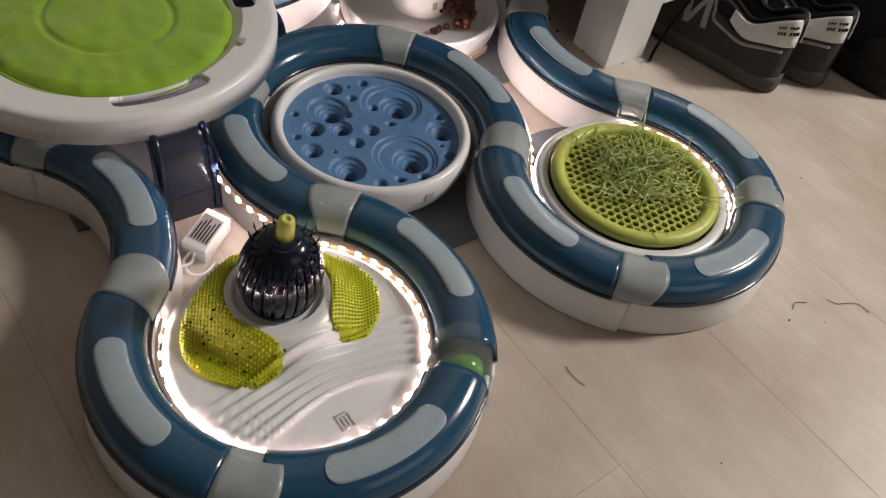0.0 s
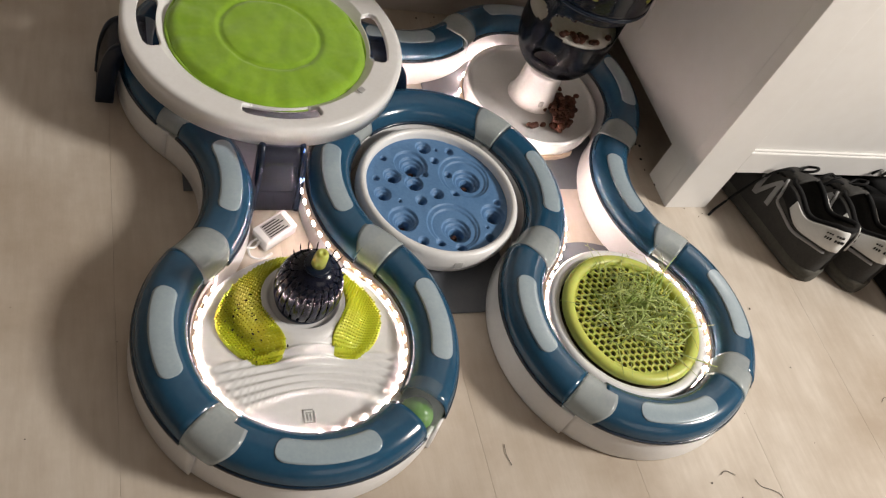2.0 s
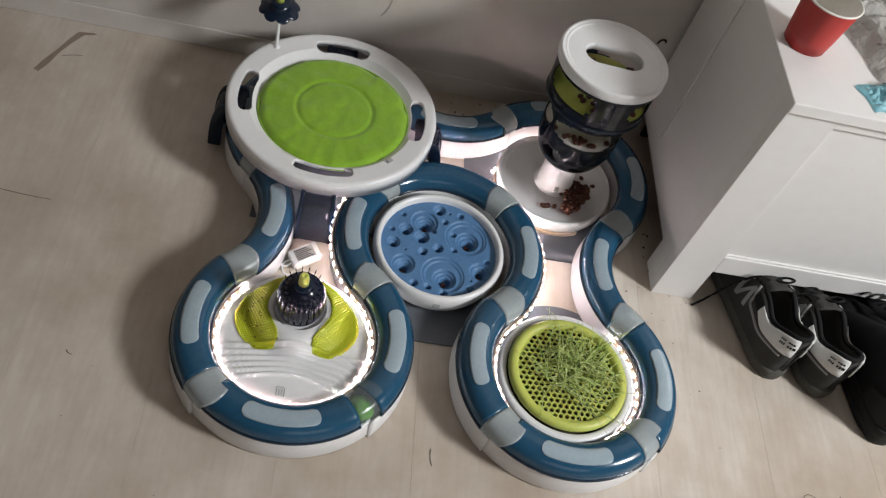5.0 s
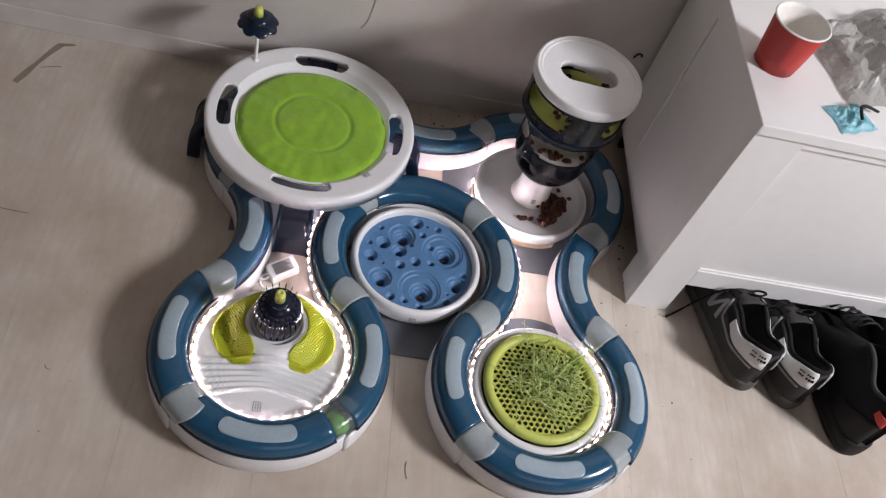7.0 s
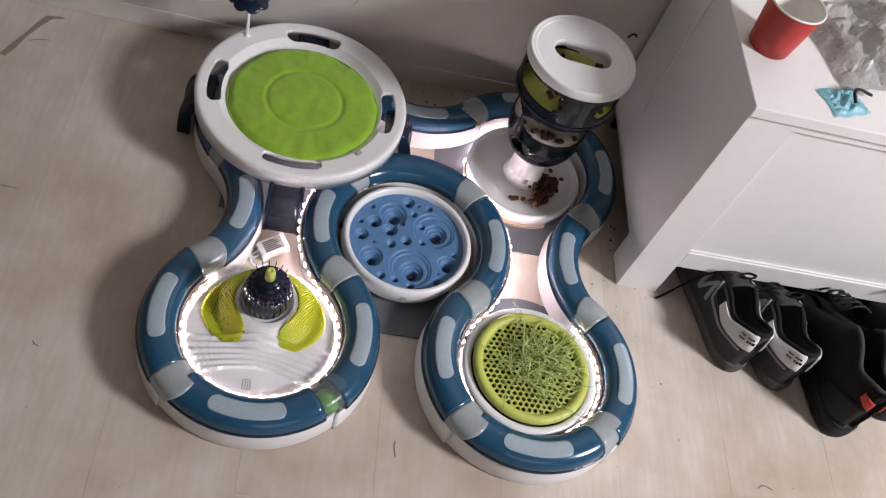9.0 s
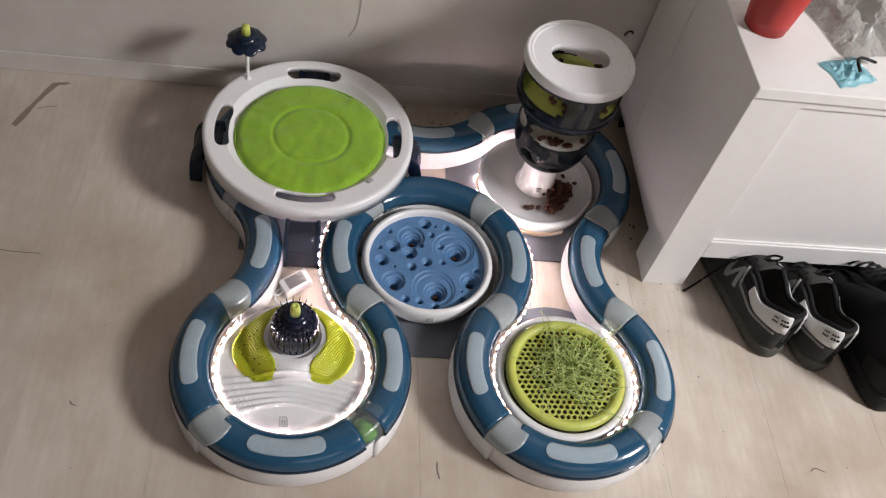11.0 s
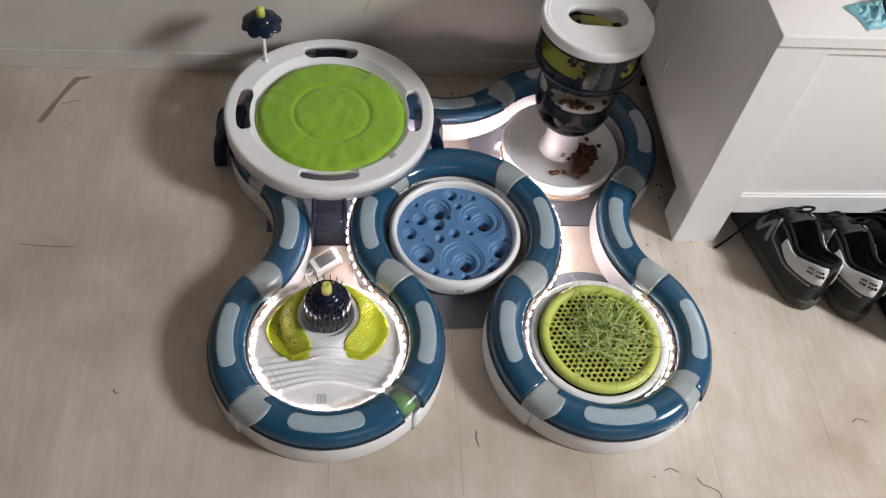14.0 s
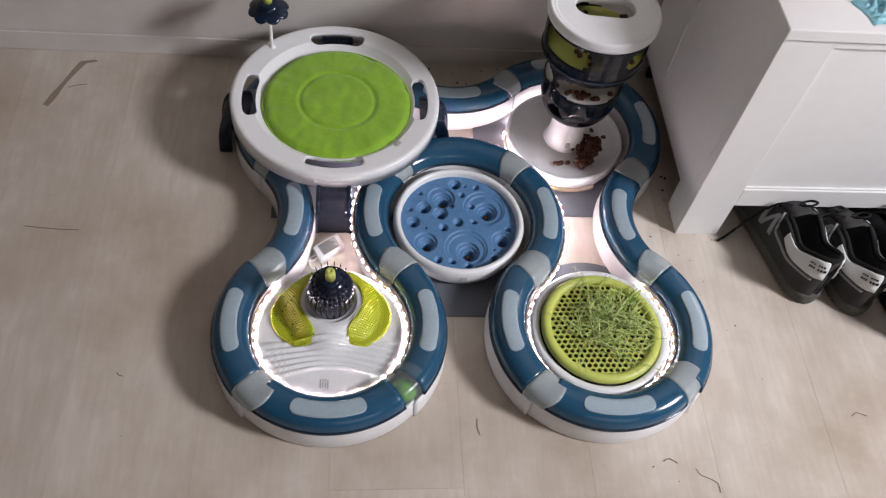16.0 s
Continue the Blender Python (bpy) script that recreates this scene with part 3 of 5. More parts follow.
# ---- grass planter ----
def grass_planter():
    cx, cy = 0.4285, 0.0
    t = thing("grass_planter", "round white grass planter with lime green mesh lid", "planter", pose(cx, cy, 0.001))
    part("bowl", lathe([(0, 0.012), (0.095, 0.012), (0.0965, 0.030), (0.0975, 0.044), (0.1000, 0.0495), (0.1085, 0.0500), (0.1135, 0.0445), (0.1125, 0.02), (0.107, 0.004), (0.104, 0.003), (0, 0.003)], 96), M_WHITE, t, "white plastic bowl")
    part("soil", lathe([(0, 0.043), (0.05, 0.0425), (0.096, 0.040), (0.096, 0.03), (0, 0.03)], 48), M_SOIL, t, "dark soil and roots")
    ring = []
    for k in range(16):
        a = 2 * math.pi * k / 16
        ring.append((0.0893 + 0.0082 * math.cos(a), 0.0540 + 0.0075 * math.sin(a)))
    part("rim", lathe(ring, 96, closed=True), M_LIME, t, "lime green rim")
    # honeycomb mesh lid
    bm = bmesh.new()
    pitch = 0.0096
    rr = pitch / math.sqrt(3)
    for iy in range(-14, 15):
        for ix in range(-14, 15):
            x = (ix + 0.5 * (iy % 2)) * pitch
            y = iy * pitch * math.sqrt(3) / 2
            d = math.hypot(x, y)
            if d > 0.0865:
                continue
            z = 0.0535 + 0.003 * (1 - (d / 0.0865) ** 2)
            hole = rr * (0.73 if d < 0.080 else 0.4)
            o, i, lo = [], [], []
            for k in range(6):
                a = radians(60 * k + 30)
                o.append(bm.verts.new((x + rr * 1.02 * math.cos(a), y + rr * 1.02 * math.sin(a), z - 0.0003)))
                i.append(bm.verts.new((x + hole * math.cos(a), y + hole * math.sin(a), z)))
                lo.append(bm.verts.new((x + hole * math.cos(a), y + hole * math.sin(a), z - 0.0035)))
            for k in range(6):
                j = (k + 1) % 6
                bm.faces.new((o[k], o[j], i[j], i[k]))
                bm.faces.new((i[k], i[j], lo[j], lo[k]))
    part("mesh_lid", bm, M_LIME, t, "lime green honeycomb lid", smooth=False)
    rng = random.Random(5)
    bm = bmesh.new()
    tufts = [(0.012, 0.020), (-0.015, 0.035), (0.030, -0.012), (-0.03, 0.0), (0.0, -0.02), (0.034, 0.03)]
    for k in range(190):
        tx, ty = rng.choice(tufts)
        x, y = tx + rng.gauss(0, 0.017), ty + rng.gauss(0, 0.017)
        if math.hypot(x, y) > 0.078:
            continue
        yaw = rng.gauss(0.5, 1.3)
        ln = rng.uniform(0.03, 0.088)
        w = rng.uniform(0.0007, 0.0016)
        rise = abs(rng.gauss(0.008, 0.009))
        if rng.random() < 0.06:
            rise, ln = 0.028, 0.06
        bend = rng.uniform(-0.9, 0.9)
        p = Vector((x, y, 0.0565 + rng.uniform(0, 0.007)))
        rows = []
        for s in range(6):
            f = s / 5
            d2 = Vector((math.cos(yaw + bend * f), math.sin(yaw + bend * f), 0))
            nrm = Vector((-d2.y, d2.x, 0.4)).normalized()
            q = p + Vector((0, 0, rise * math.sin(math.pi * min(1, f * 1.1) * 0.9)))
            ww = w * (1 - 0.75 * f)
            rows.append([bm.verts.new(q + nrm * ww), bm.verts.new(q + Vector((0, 0, ww * 0.7))), bm.verts.new(q - nrm * ww)])
            p = p + d2 * ln / 5
        grid_faces(bm, rows, wrap_v=True)
    g = part("grass", bm, M_GRASS, t, "cut and growing green grass blades", smooth=False)
    tagged(g, kind="stuff")
    return t


grass_planter()


# ---- digger dish ----
# crater: centre x, y and radius in thousandths of the insert's radius
CRATERS = [(90, -540, 370), (465, 310, 370), (-275, 515, 240), (-590, 300, 125), (-305, 180, 130), (-785, -10, 115), (-590, -430, 200),
           (720, -355, 170), (-20, 830, 110), (90, 590, 62), (-10, 0, 90), (-270, -115, 80), (270, 30, 72), (250, 375, 75), (-150, -800, 72),
           (110, -870, 85), (-390, -780, 70), (565, -745, 70), (850, -145, 52), (-650, 610, 45), (360, 770, 58), (165, 790, 24), (-570, -130, 24),
           (575, -570, 24), (-825, 255, 45), (-110, 345, 52)]


DIG = (0.2135, 0.2125)


def digger_height(x, y):
    z = 0.0
    for cx, cy, r in CRATERS:
        cx, cy, r = cx * 1e-3, cy * 1e-3, r * 1e-3
        if (x - cx) ** 2 + (y - cy) ** 2 > r * r:
            continue
        steps = (1, 0.85, 0.54, 0.42, 0.28) if r > 0.3 else (1, 0.72, 0.56, 0.40) if r > 0.15 else (1, 0.74, 0.5) if r > 0.06 else (1,)
        dep = 0.0
        for k, f in enumerate(steps):
            rk = r * f
            ox = cx + (r - rk) * 0.20
            oy = cy - (r - rk) * 0.32
            d = math.hypot(x - ox, y - oy)
            if d < rk:
                last_step = k == len(steps) - 1
                dep += (0.013 if last_step and r > 0.06 else 0.006 if last_step else 0.0018 if r > 0.3 and k < 2 else 0.0034) * min(1.0, (rk - d) / 0.009)
        z = min(z, -dep)
    return z


def digger():
    t = thing("digger_dish", "round white dish with a blue cratered treat insert", "cat toy", pose(DIG[0], DIG[1], 0.004))
    part("dish", lathe([(0, 0.006), (0.094, 0.006), (0.0990, 0.03), (0.1005, 0.046), (0.1030, 0.0508), (0.1065, 0.0515), (0.1105, 0.0495), (0.1128, 0.044), (0.1125, 0.030), (0.106, 0.010), (0.098, 0.0), (0, 0.0)], 128), M_WHITE, t, "white plastic dish")
    bm = bmesh.new()
    n = 190
    rad = 0.0996
    vs = {}
    for i in range(n + 1):
        for j in range(n + 1):
            x, y = -1 + 2 * i / n, -1 + 2 * j / n
            d = math.hypot(x, y)
            if d > 1.012:
                continue
            vs[i, j] = bm.verts.new((x * rad, y * rad, 0.0395 + digger_height(x, y) + 0.0004 * noise.noise((x * 9, y * 9, 0))))
    for (i, j) in list(vs):
        q = [(i, j), (i + 1, j), (i + 1, j + 1), (i, j + 1)]
        if all(k in vs for k in q):
            bm.faces.new([vs[k] for k in q])
    part("insert", bm, M_DIG, t, "matt blue insert with round treat holes")
    rng = random.Random(2)
    mark = boxed(-0.006, 0.006, -0.0006, 0.0006, -0.005, 0.005, bevel=0.0004)
    part("printed_mark", mark, M_MARK, t, "small grey embossed mark", m=pose(0.002, -0.1127, 0.033, -4, 0, 0))
    k0 = None
    for cx, cy, r in CRATERS:
        if r < 200 and r not in (170, 62):
            continue
        x = (cx + r * 0.13) * 1e-3 * rad
        y = (cy - r * 0.21) * 1e-3 * rad
        z = 0.0395 + digger_height(x / rad, y / rad) + 0.003
        kibble(pose(DIG[0] + x, DIG[1] + y, 0.004 + z, rng.uniform(0, 40), 0, rng.uniform(0, 360)), "brown dry food piece in a hole of the digger dish")


KIB = []


def kibble(m, label):
    if not KIB:
        bm = bmesh.new()
        bmesh.ops.create_icosphere(bm, subdivisions=2, radius=0.0050)
        for v in bm.verts:
            v.co *= 1 + 0.16 * noise.noise(v.co * 300)
            v.co.z *= 0.72
        ob = part("kibble", bm, M_KIBBLE, m=m)
        KIB.append(ob)
    else:
        ob = new("kibble", KIB[0].data)
        ob.matrix_basis = m
    return tagged(ob, label, "cat food", "dry food pieces")


digger()


# ---- raised perch ----
def disc_slots(a, r):
    for c in (0, 90, 180, 270):
        d = abs((a - c + 180) % 360 - 180)
        mid, hw = 0.1515, 0.0118
        span = 19.0
        along = radians(max(0.0, d - (span - math.degrees(hw / mid)))) * mid
        if d < span and along ** 2 + (r - mid) ** 2 < hw ** 2:
            return True
    return False


def perch():
    cx, cy = 0.0, 0.4245
    t = thing("perch", "raised round white plastic perch with grip holes on dark legs", "cat perch", pose(cx, cy + 0.001, 0.001))
    n = 540
    radii = [0.127, 0.1310, 0.1335] + [0.1345 + 0.00095 * k for k in range(32)] + [0.168, 0.174, 0.178, 0.181, 0.1828]
    tz = []
    for r in radii:
        if r < 0.145:
            z = 0.108 + 0.011 * max(0.0, (r - 0.1310) / 0.0140)
        else:
            z = 0.119 + 0.003 * min(1.0, (r - 0.145) / 0.03)
        if r > 0.178:
            z -= 160 * (r - 0.178) ** 2
        tz.append(z)
    bm = bmesh.new()
    top = [[bm.verts.new((r * math.cos(2 * math.pi * i / n), r * math.sin(2 * math.pi * i / n), z)) for r, z in zip(radii, tz)] for i in range(n)]
    low = [[bm.verts.new((r * math.cos(2 * math.pi * i / n), r * math.sin(2 * math.pi * i / n), z - (0.008 if r < 0.176 else 0.026))) for r, z in zip(radii, tz)] for i in range(n)]
    keep = {}
    for i in range(n):
        for j in range(len(radii) - 1):
            keep[i, j] = not disc_slots(360 * (i + 0.5) / n, 0.5 * (radii[j] + radii[j + 1]))
    for (i, j), k in keep.items():
        if not k:
            continue
        i2 = (i + 1) % n
        bm.faces.new((top[i][j], top[i][j + 1], top[i2][j + 1], top[i2][j]))
        bm.faces.new((low[i][j], low[i2][j], low[i2][j + 1], low[i][j + 1]))
        for ni, nj, (p, q) in (((i + 1) % n, j, ((i2, j), (i2, j + 1))), ((i - 1) % n, j, ((i, j), (i, j + 1))), (i, j - 1, ((i, j), (i2, j))), (i, j + 1, ((i, j + 1), (i2, j + 1)))):
            if not keep.get((ni, nj), False):
                bm.faces.new((top[p[0]][p[1]], top[q[0]][q[1]], low[q[0]][q[1]], low[p[0]][p[1]]))
    part("rim", bm, M_WHITE, t, "white plastic rim with four long grip holes")
    part("pan", lathe([(0, 0.101), (0.128, 0.101), (0.1285, 0.1085), (0.1265, 0.1085), (0.1255, 0.1035), (0, 0.1035)], 96), M_WHITE, t)
    bm = boxed(-0.005, 0.005, -0.004, 0.004, -0.0004, 0.0006, bevel=0.0003)
    part("printed_mark", bm, M_MARK, t, m=pose(0.107, -0.107, 0.1223, 0, 0, 45))
    leg = None
    for k in range(4):
        m = pose(0, 0, 0, 0, 0, 90 * k)
        if leg is None:
            bm = bmesh.new()
            path = [(0.150, 0.0965), (0.176, 0.0945), (0.190, 0.086), (0.198, 0.068), (0.2035, 0.040), (0.2065, 0.0)]
            pts = bezier([(a, 0, b) for a, b in path], 6)
            rows = []
            for i, p in enumerate(pts):
                d = (pts[min(i + 1, len(pts) - 1)] - pts[max(i - 1, 0)]).normalized()
                nr = Vector((-d.z, 0, d.x))
                hw = 0.0235 + 0.004 * i / len(pts)
                rows.append([bm.verts.new(p + nr * a + Vector((0, b * hw, 0))) for a, b in ((0.0022, -0.93), (0.0026, -0.5), (0.0026, 0.5), (0.0022, 0.93), (0.0008, 1), (-0.003, 1), (-0.0035, 0.9), (-0.0035, -0.9), (-0.003, -1), (0.0008, -1))])
            grid_faces(bm, rows, wrap_v=True)
            bm.faces.new(rows[0])
            bm.faces.new(rows[-1][::-1])
            leg = part("leg", bm, M_LEG, t, "dark blue translucent leg", m=m)
            edges = []
            for sd in (-1, 1):
                # a deep rounded flange along the leg's edge
                eb = bmesh.new()
                er = []
                for i, p in enumerate(pts):
                    d = (pts[min(i + 1, len(pts) - 1)] - pts[max(i - 1, 0)]).normalized()
                    nr = Vector((-d.z, 0, d.x))
                    mid_y = sd * (0.0240 + 0.004 * i / len(pts))
                    er.append([eb.verts.new(p + nr * a + Vector((0, mid_y + b, 0))) for a, b in ((0.0045, -0.002), (0.0045, 0.002), (0.003, 0.0036), (-0.017, 0.0036), (-0.018, 0.002), (-0.018, -0.002), (-0.017, -0.0036), (0.003, -0.0036))])
                grid_faces(eb, er, wrap_v=True)
                eb.faces.new(er[0])
                eb.faces.new(er[-1][::-1])
                edges.append(part("leg_edge", eb, M_NAVY, leg))
        else:
            lg = tagged(shared("leg", leg, t, m), "dark blue translucent leg")
            for e in edges:
                shared("leg_edge", e, lg, pose(0, 0, 0))
    return t


perch()


def cushion():
    cx, cy = 0.003, 0.4195
    bm = bmesh.new()
    rows = []
    n, k = 128, 44
    for i in range(n):
        a = 2 * math.pi * i / n
        row = []
        for j in range(k + 1):
            r = 0.1305 * j / k
            x, y = r * math.cos(a), r * math.sin(a)
            z = 0.0115 + 0.0045 * math.cos(r / 0.1305 * 1.4)
            z -= 0.0032 * math.exp(-((r - 0.066) / 0.003) ** 2)
            z += 0.0026 * noise.noise((x * 22, y * 22, 1.0)) + 0.0013 * noise.noise((x * 60, y * 40, 4.0))
            z += 0.0026 * noise.noise((math.cos(a) * 9, math.sin(a) * 9, r * 12)) * max(0.0, (r - 0.075) / 0.05)
            if r > 0.118:
                z -= 0.0085 * ((r - 0.118) / 0.0125) ** 2
            row.append(bm.verts.new((x, y, z)))
        row.append(bm.verts.new((0.129 * math.cos(a), 0.129 * math.sin(a), 0.0005)))
        row.append(bm.verts.new((0, 0, 0.0)))
        rows.append(row)
    grid_faces(bm, rows, wrap_u=True)
    bmesh.ops.remove_doubles(bm, verts=bm.verts, dist=1e-5)
    t = thing("cushion", "round bright green fabric cushion with a stitched ring", "cushion", pose(cx, cy - 0.001, 0.1055))
    part("pad", bm, M_CUSHION, t)
    pr = [(0.1305 + 0.0022 * math.cos(2 * math.pi * q / 8), 0.0042 + 0.0022 * math.sin(2 * math.pi * q / 8)) for q in range(8)]
    part("piping", lathe(pr, 128, closed=True), M_CUSHION, t)
    return t


cushion()


def flower_toy():
    t = thing("flower_toy", "dark plastic flower toy on a white stem on the perch", "cat toy", pose(-0.118, 0.545, 0.1215))
    part("stem", tube(bezier([(0, 0, 0), (0, 0, 0.006), (0.0005, -0.001, 0.04), (0.0005, -0.002, 0.088)], 6), 0.0032, 12, [2.2] * 2 + [1.5] * 2 + [1.0] * 15), M_WHITE, t)
    head = pose(0.0005, -0.003, 0.096, 6, 0, 0) @ Matrix.Scale(1.22, 4)
    hub = part("hub", lathe([(0, -0.008), (0.011, -0.008), (0.017, -0.002), (0.017, 0.005), (0.010, 0.0085), (0, 0.009)], 40), M_NAVY, t, m=head)
    petal = None
    for k in range(8):
        m = pose(0, 0, 0, 0, 0, 45 * k + 20)
        if petal is None:
            bm = bmesh.new()
            bmesh.ops.create_uvsphere(bm, u_segments=18, v_segments=10, radius=0.0100)
            for v in bm.verts:
                v.co = Vector((v.co.x * 1.1 + 0.0185, v.co.y * 1.15, v.co.z * 0.30 - 0.55 * v.co.x - 0.003))
            petal = part("petal", bm, M_NAVY, hub, m=m)
        else:
            shared("petal", petal, hub, m)
    part("knob", lathe([(0, 0.024), (0.003, 0.0238), (0.0055, 0.022), (0.0062, 0.016), (0.0065, 0.008), (0, 0.008)], 24), M_LIME, hub, "lime plastic knob")


flower_toy()


# ---- food tree ----
def oval_cut(a, z, cuts):
    for ca, cz, wa, wz in cuts:
        d = (a - ca + 180) % 360 - 180
        if (abs(d) / wa) ** 2.6 + (abs(z - cz) / wz) ** 2.6 < 1:
            return True
    return False


def food_tree():
    cx, cy = TREE
    t = thing("food_tree", "tall smoky plastic food tree with a white lid and white dish", "cat feeder", pose(cx, cy, 0.004))
    part("dish", lathe([(0, 0.028), (0.06, 0.027), (0.095, 0.0275), (0.102, 0.031), (0.1055, 0.035), (0.109, 0.035), (0.111, 0.031), (0.109, 0.012), (0.104, 0.0), (0, 0.0)], 128), M_WHITE, t, "white plastic dish")
    part("column", lathe([(0.040, 0.0275), (0.036, 0.033), (0.0325, 0.05), (0.031, 0.085), (0.033, 0.094), (0, 0.0955)], 64), M_WHITE, t, "white plastic column")
    part("printed_mark", boxed(-0.004, 0.004, -0.0005, 0.0005, -0.005, 0.005, bevel=0.0003), M_MARK, t, m=pose(-0.001, -0.0345, 0.042, -8, 0, 0))
    prof = []
    for k in range(15):
        a = radians(-90 + 90 * k / 14)
        prof.append((0.026 + 0.044 * math.cos(a), 0.168 + 0.071 * math.sin(a)))
    prof += [(0.0702, 0.185), (0.0705, 0.20), (0.071, 0.22), (0.0715, 0.238), (0.0735, 0.2455), (0.0835, 0.2485), (0.0862, 0.252)]
    prof += [(0.0862 + 0.0012 * k / 10, 0.252 + 0.0675 * k / 10) for k in range(1, 11)]
    cuts = [(-142, 0.293, 36, 0.023), (-48, 0.289, 19, 0.018), (60, 0.290, 36, 0.022), (-92, 0.206, 56, 0.021), (40, 0.206, 30, 0.018), (170, 0.206, 36, 0.018),
            (-135, 0.147, 17, 0.013), (10, 0.147, 16, 0.012)]
    bm = bmesh.new()
    fine = []
    for (r0, z0), (r1, z1) in zip(prof, prof[1:]):
        m = max(1, int((z1 - z0) / 0.0035))
        fine += [(r0 + (r1 - r0) * k / m, z0 + (z1 - z0) * k / m) for k in range(m)]
    fine.append(prof[-1])
    n = 180
    vs = [[bm.verts.new((r * math.cos(2 * math.pi * i / n), r * math.sin(2 * math.pi * i / n), z)) for r, z in fine] for i in range(n)]
    for i in range(n):
        for j in range(len(fine) - 1):
            if oval_cut(360 * (i + 0.5) / n, 0.5 * (fine[j][1] + fine[j + 1][1]), cuts):
                continue
            i2 = (i + 1) % n
            bm.faces.new((vs[i][j], vs[i2][j], vs[i2][j + 1], vs[i][j + 1]))
    body = part("body", bm, M_SMOKE, t, "smoky translucent body with oval openings")
    so = body.modifiers.new("wall", "SOLIDIFY")
    so.thickness, so.offset = 0.0022, -1
    part("upper_tray", lathe([(0, 0.282), (0.055, 0.276), (0.083, 0.272), (0.083, 0.269), (0, 0.276)], 64), M_LIME, t, "lime green inner tray")
    part("lower_tray", lathe([(0, 0.193), (0.045, 0.189), (0.0675, 0.187), (0.0675, 0.184), (0, 0.187)], 64), M_CUPIN, t, "cream inner tray")
    part("collar", lathe([(0.0850, 0.2480), (0.0868, 0.2485), (0.0878, 0.251), (0.0874, 0.2545), (0.0862, 0.255)], 96, closed=True), M_NAVY, t)
    # lid with a long slot
    bm = bmesh.new()
    def cut(x, y):
        dx = max(0.0, abs(x) - 0.026)
        return dx * dx + (y - 0.001) ** 2 < 0.0235 ** 2
    step = 0.0012
    gx = {}
    m = int(0.0965 / step) + 1
    def vert(i, j, z):
        key = (i, j, z > 0)
        if key not in gx:
            x, y = i * step, j * step
            d = math.hypot(x, y)
            if d > 0.0880:
                x, y = x * 0.0880 / d, y * 0.0880 / d
                d = 0.0880
            zz = 0.339 - (0.0014 if d < 0.080 else 0)
            gx[key] = bm.verts.new((x, y, zz if z > 0 else 0.325))
        return gx[key]
    cells = set()
    for i in range(-m, m):
        for j in range(-m, m):
            x, y = (i + 0.5) * step, (j + 0.5) * step
            if math.hypot(x, y) < 0.0885 and not cut(x, y):
                cells.add((i, j))
    for i, j in cells:
        a = [(i, j), (i + 1, j), (i + 1, j + 1), (i, j + 1)]
        bm.faces.new([vert(*p, 1) for p in a])
        bm.faces.new([vert(*p, -1) for p in a[::-1]])
        for (di, dj), (p, q) in zip(((0, -1), (1, 0), (0, 1), (-1, 0)), ((0, 1), (1, 2), (2, 3), (3, 0))):
            if (i + di, j + dj) not in cells:
                bm.faces.new((vert(*a[p], 1), vert(*a[q], 1), vert(*a[q], -1), vert(*a[p], -1)))
    lid = part("lid", bm, M_WHITE, t, "white lid with a long slot", m=pose(0, 0, 0, 0, 0, -4))
    part("lid_edge", lathe([(0.0885, 0.3205), (0.0912, 0.3215), (0.0922, 0.326), (0.0920, 0.3355), (0.0908, 0.3388), (0.0882, 0.3396), (0.0855, 0.3393), (0.0855, 0.3255)], 128, closed=True), M_WHITE, t)
    return t


food_tree()
rng = random.Random(11)
for k in range(190):
    # a heap at the front of the dish and a few strays
    if k < 6:
        x, y, lay = 0.411 + rng.gauss(0, 0.006), 0.3565 + rng.gauss(0, 0.003), 0
    else:
        f = rng.random()
        x = 0.447 + 0.034 * f + rng.gauss(0, 0.0070) * (0.5 + f)
        y = 0.357 + 0.058 * f * f + rng.gauss(0, 0.007) * (0.5 + f)
        lay = rng.choice((0, 0, 1, 1, 2))
    kibble(pose(x, y, 0.0355 + 0.006 * lay, rng.uniform(-40, 40), rng.uniform(-40, 40), rng.uniform(0, 360)), "brown dry food piece on the white dish of the food tree")
for k in range(84):
    a, d = rng.choice((-2.3, -1.2, -1.75, 0.4, 2.2)) + rng.gauss(0, 0.22), rng.uniform(0.045, 0.078) if k < 64 else rng.uniform(0.0, 0.020)
    up = k % 2
    d = min(d, 0.079 if up else 0.060)
    kibble(pose(TREE[0] + d * math.cos(a), TREE[1] + d * math.sin(a), (0.284 if up else 0.1955) + (0.010 * rng.random() if k >= 64 else 0.0), rng.uniform(-30, 30), rng.uniform(-30, 30), rng.uniform(0, 360)),
           "brown dry food piece on an inner tray of the food tree")


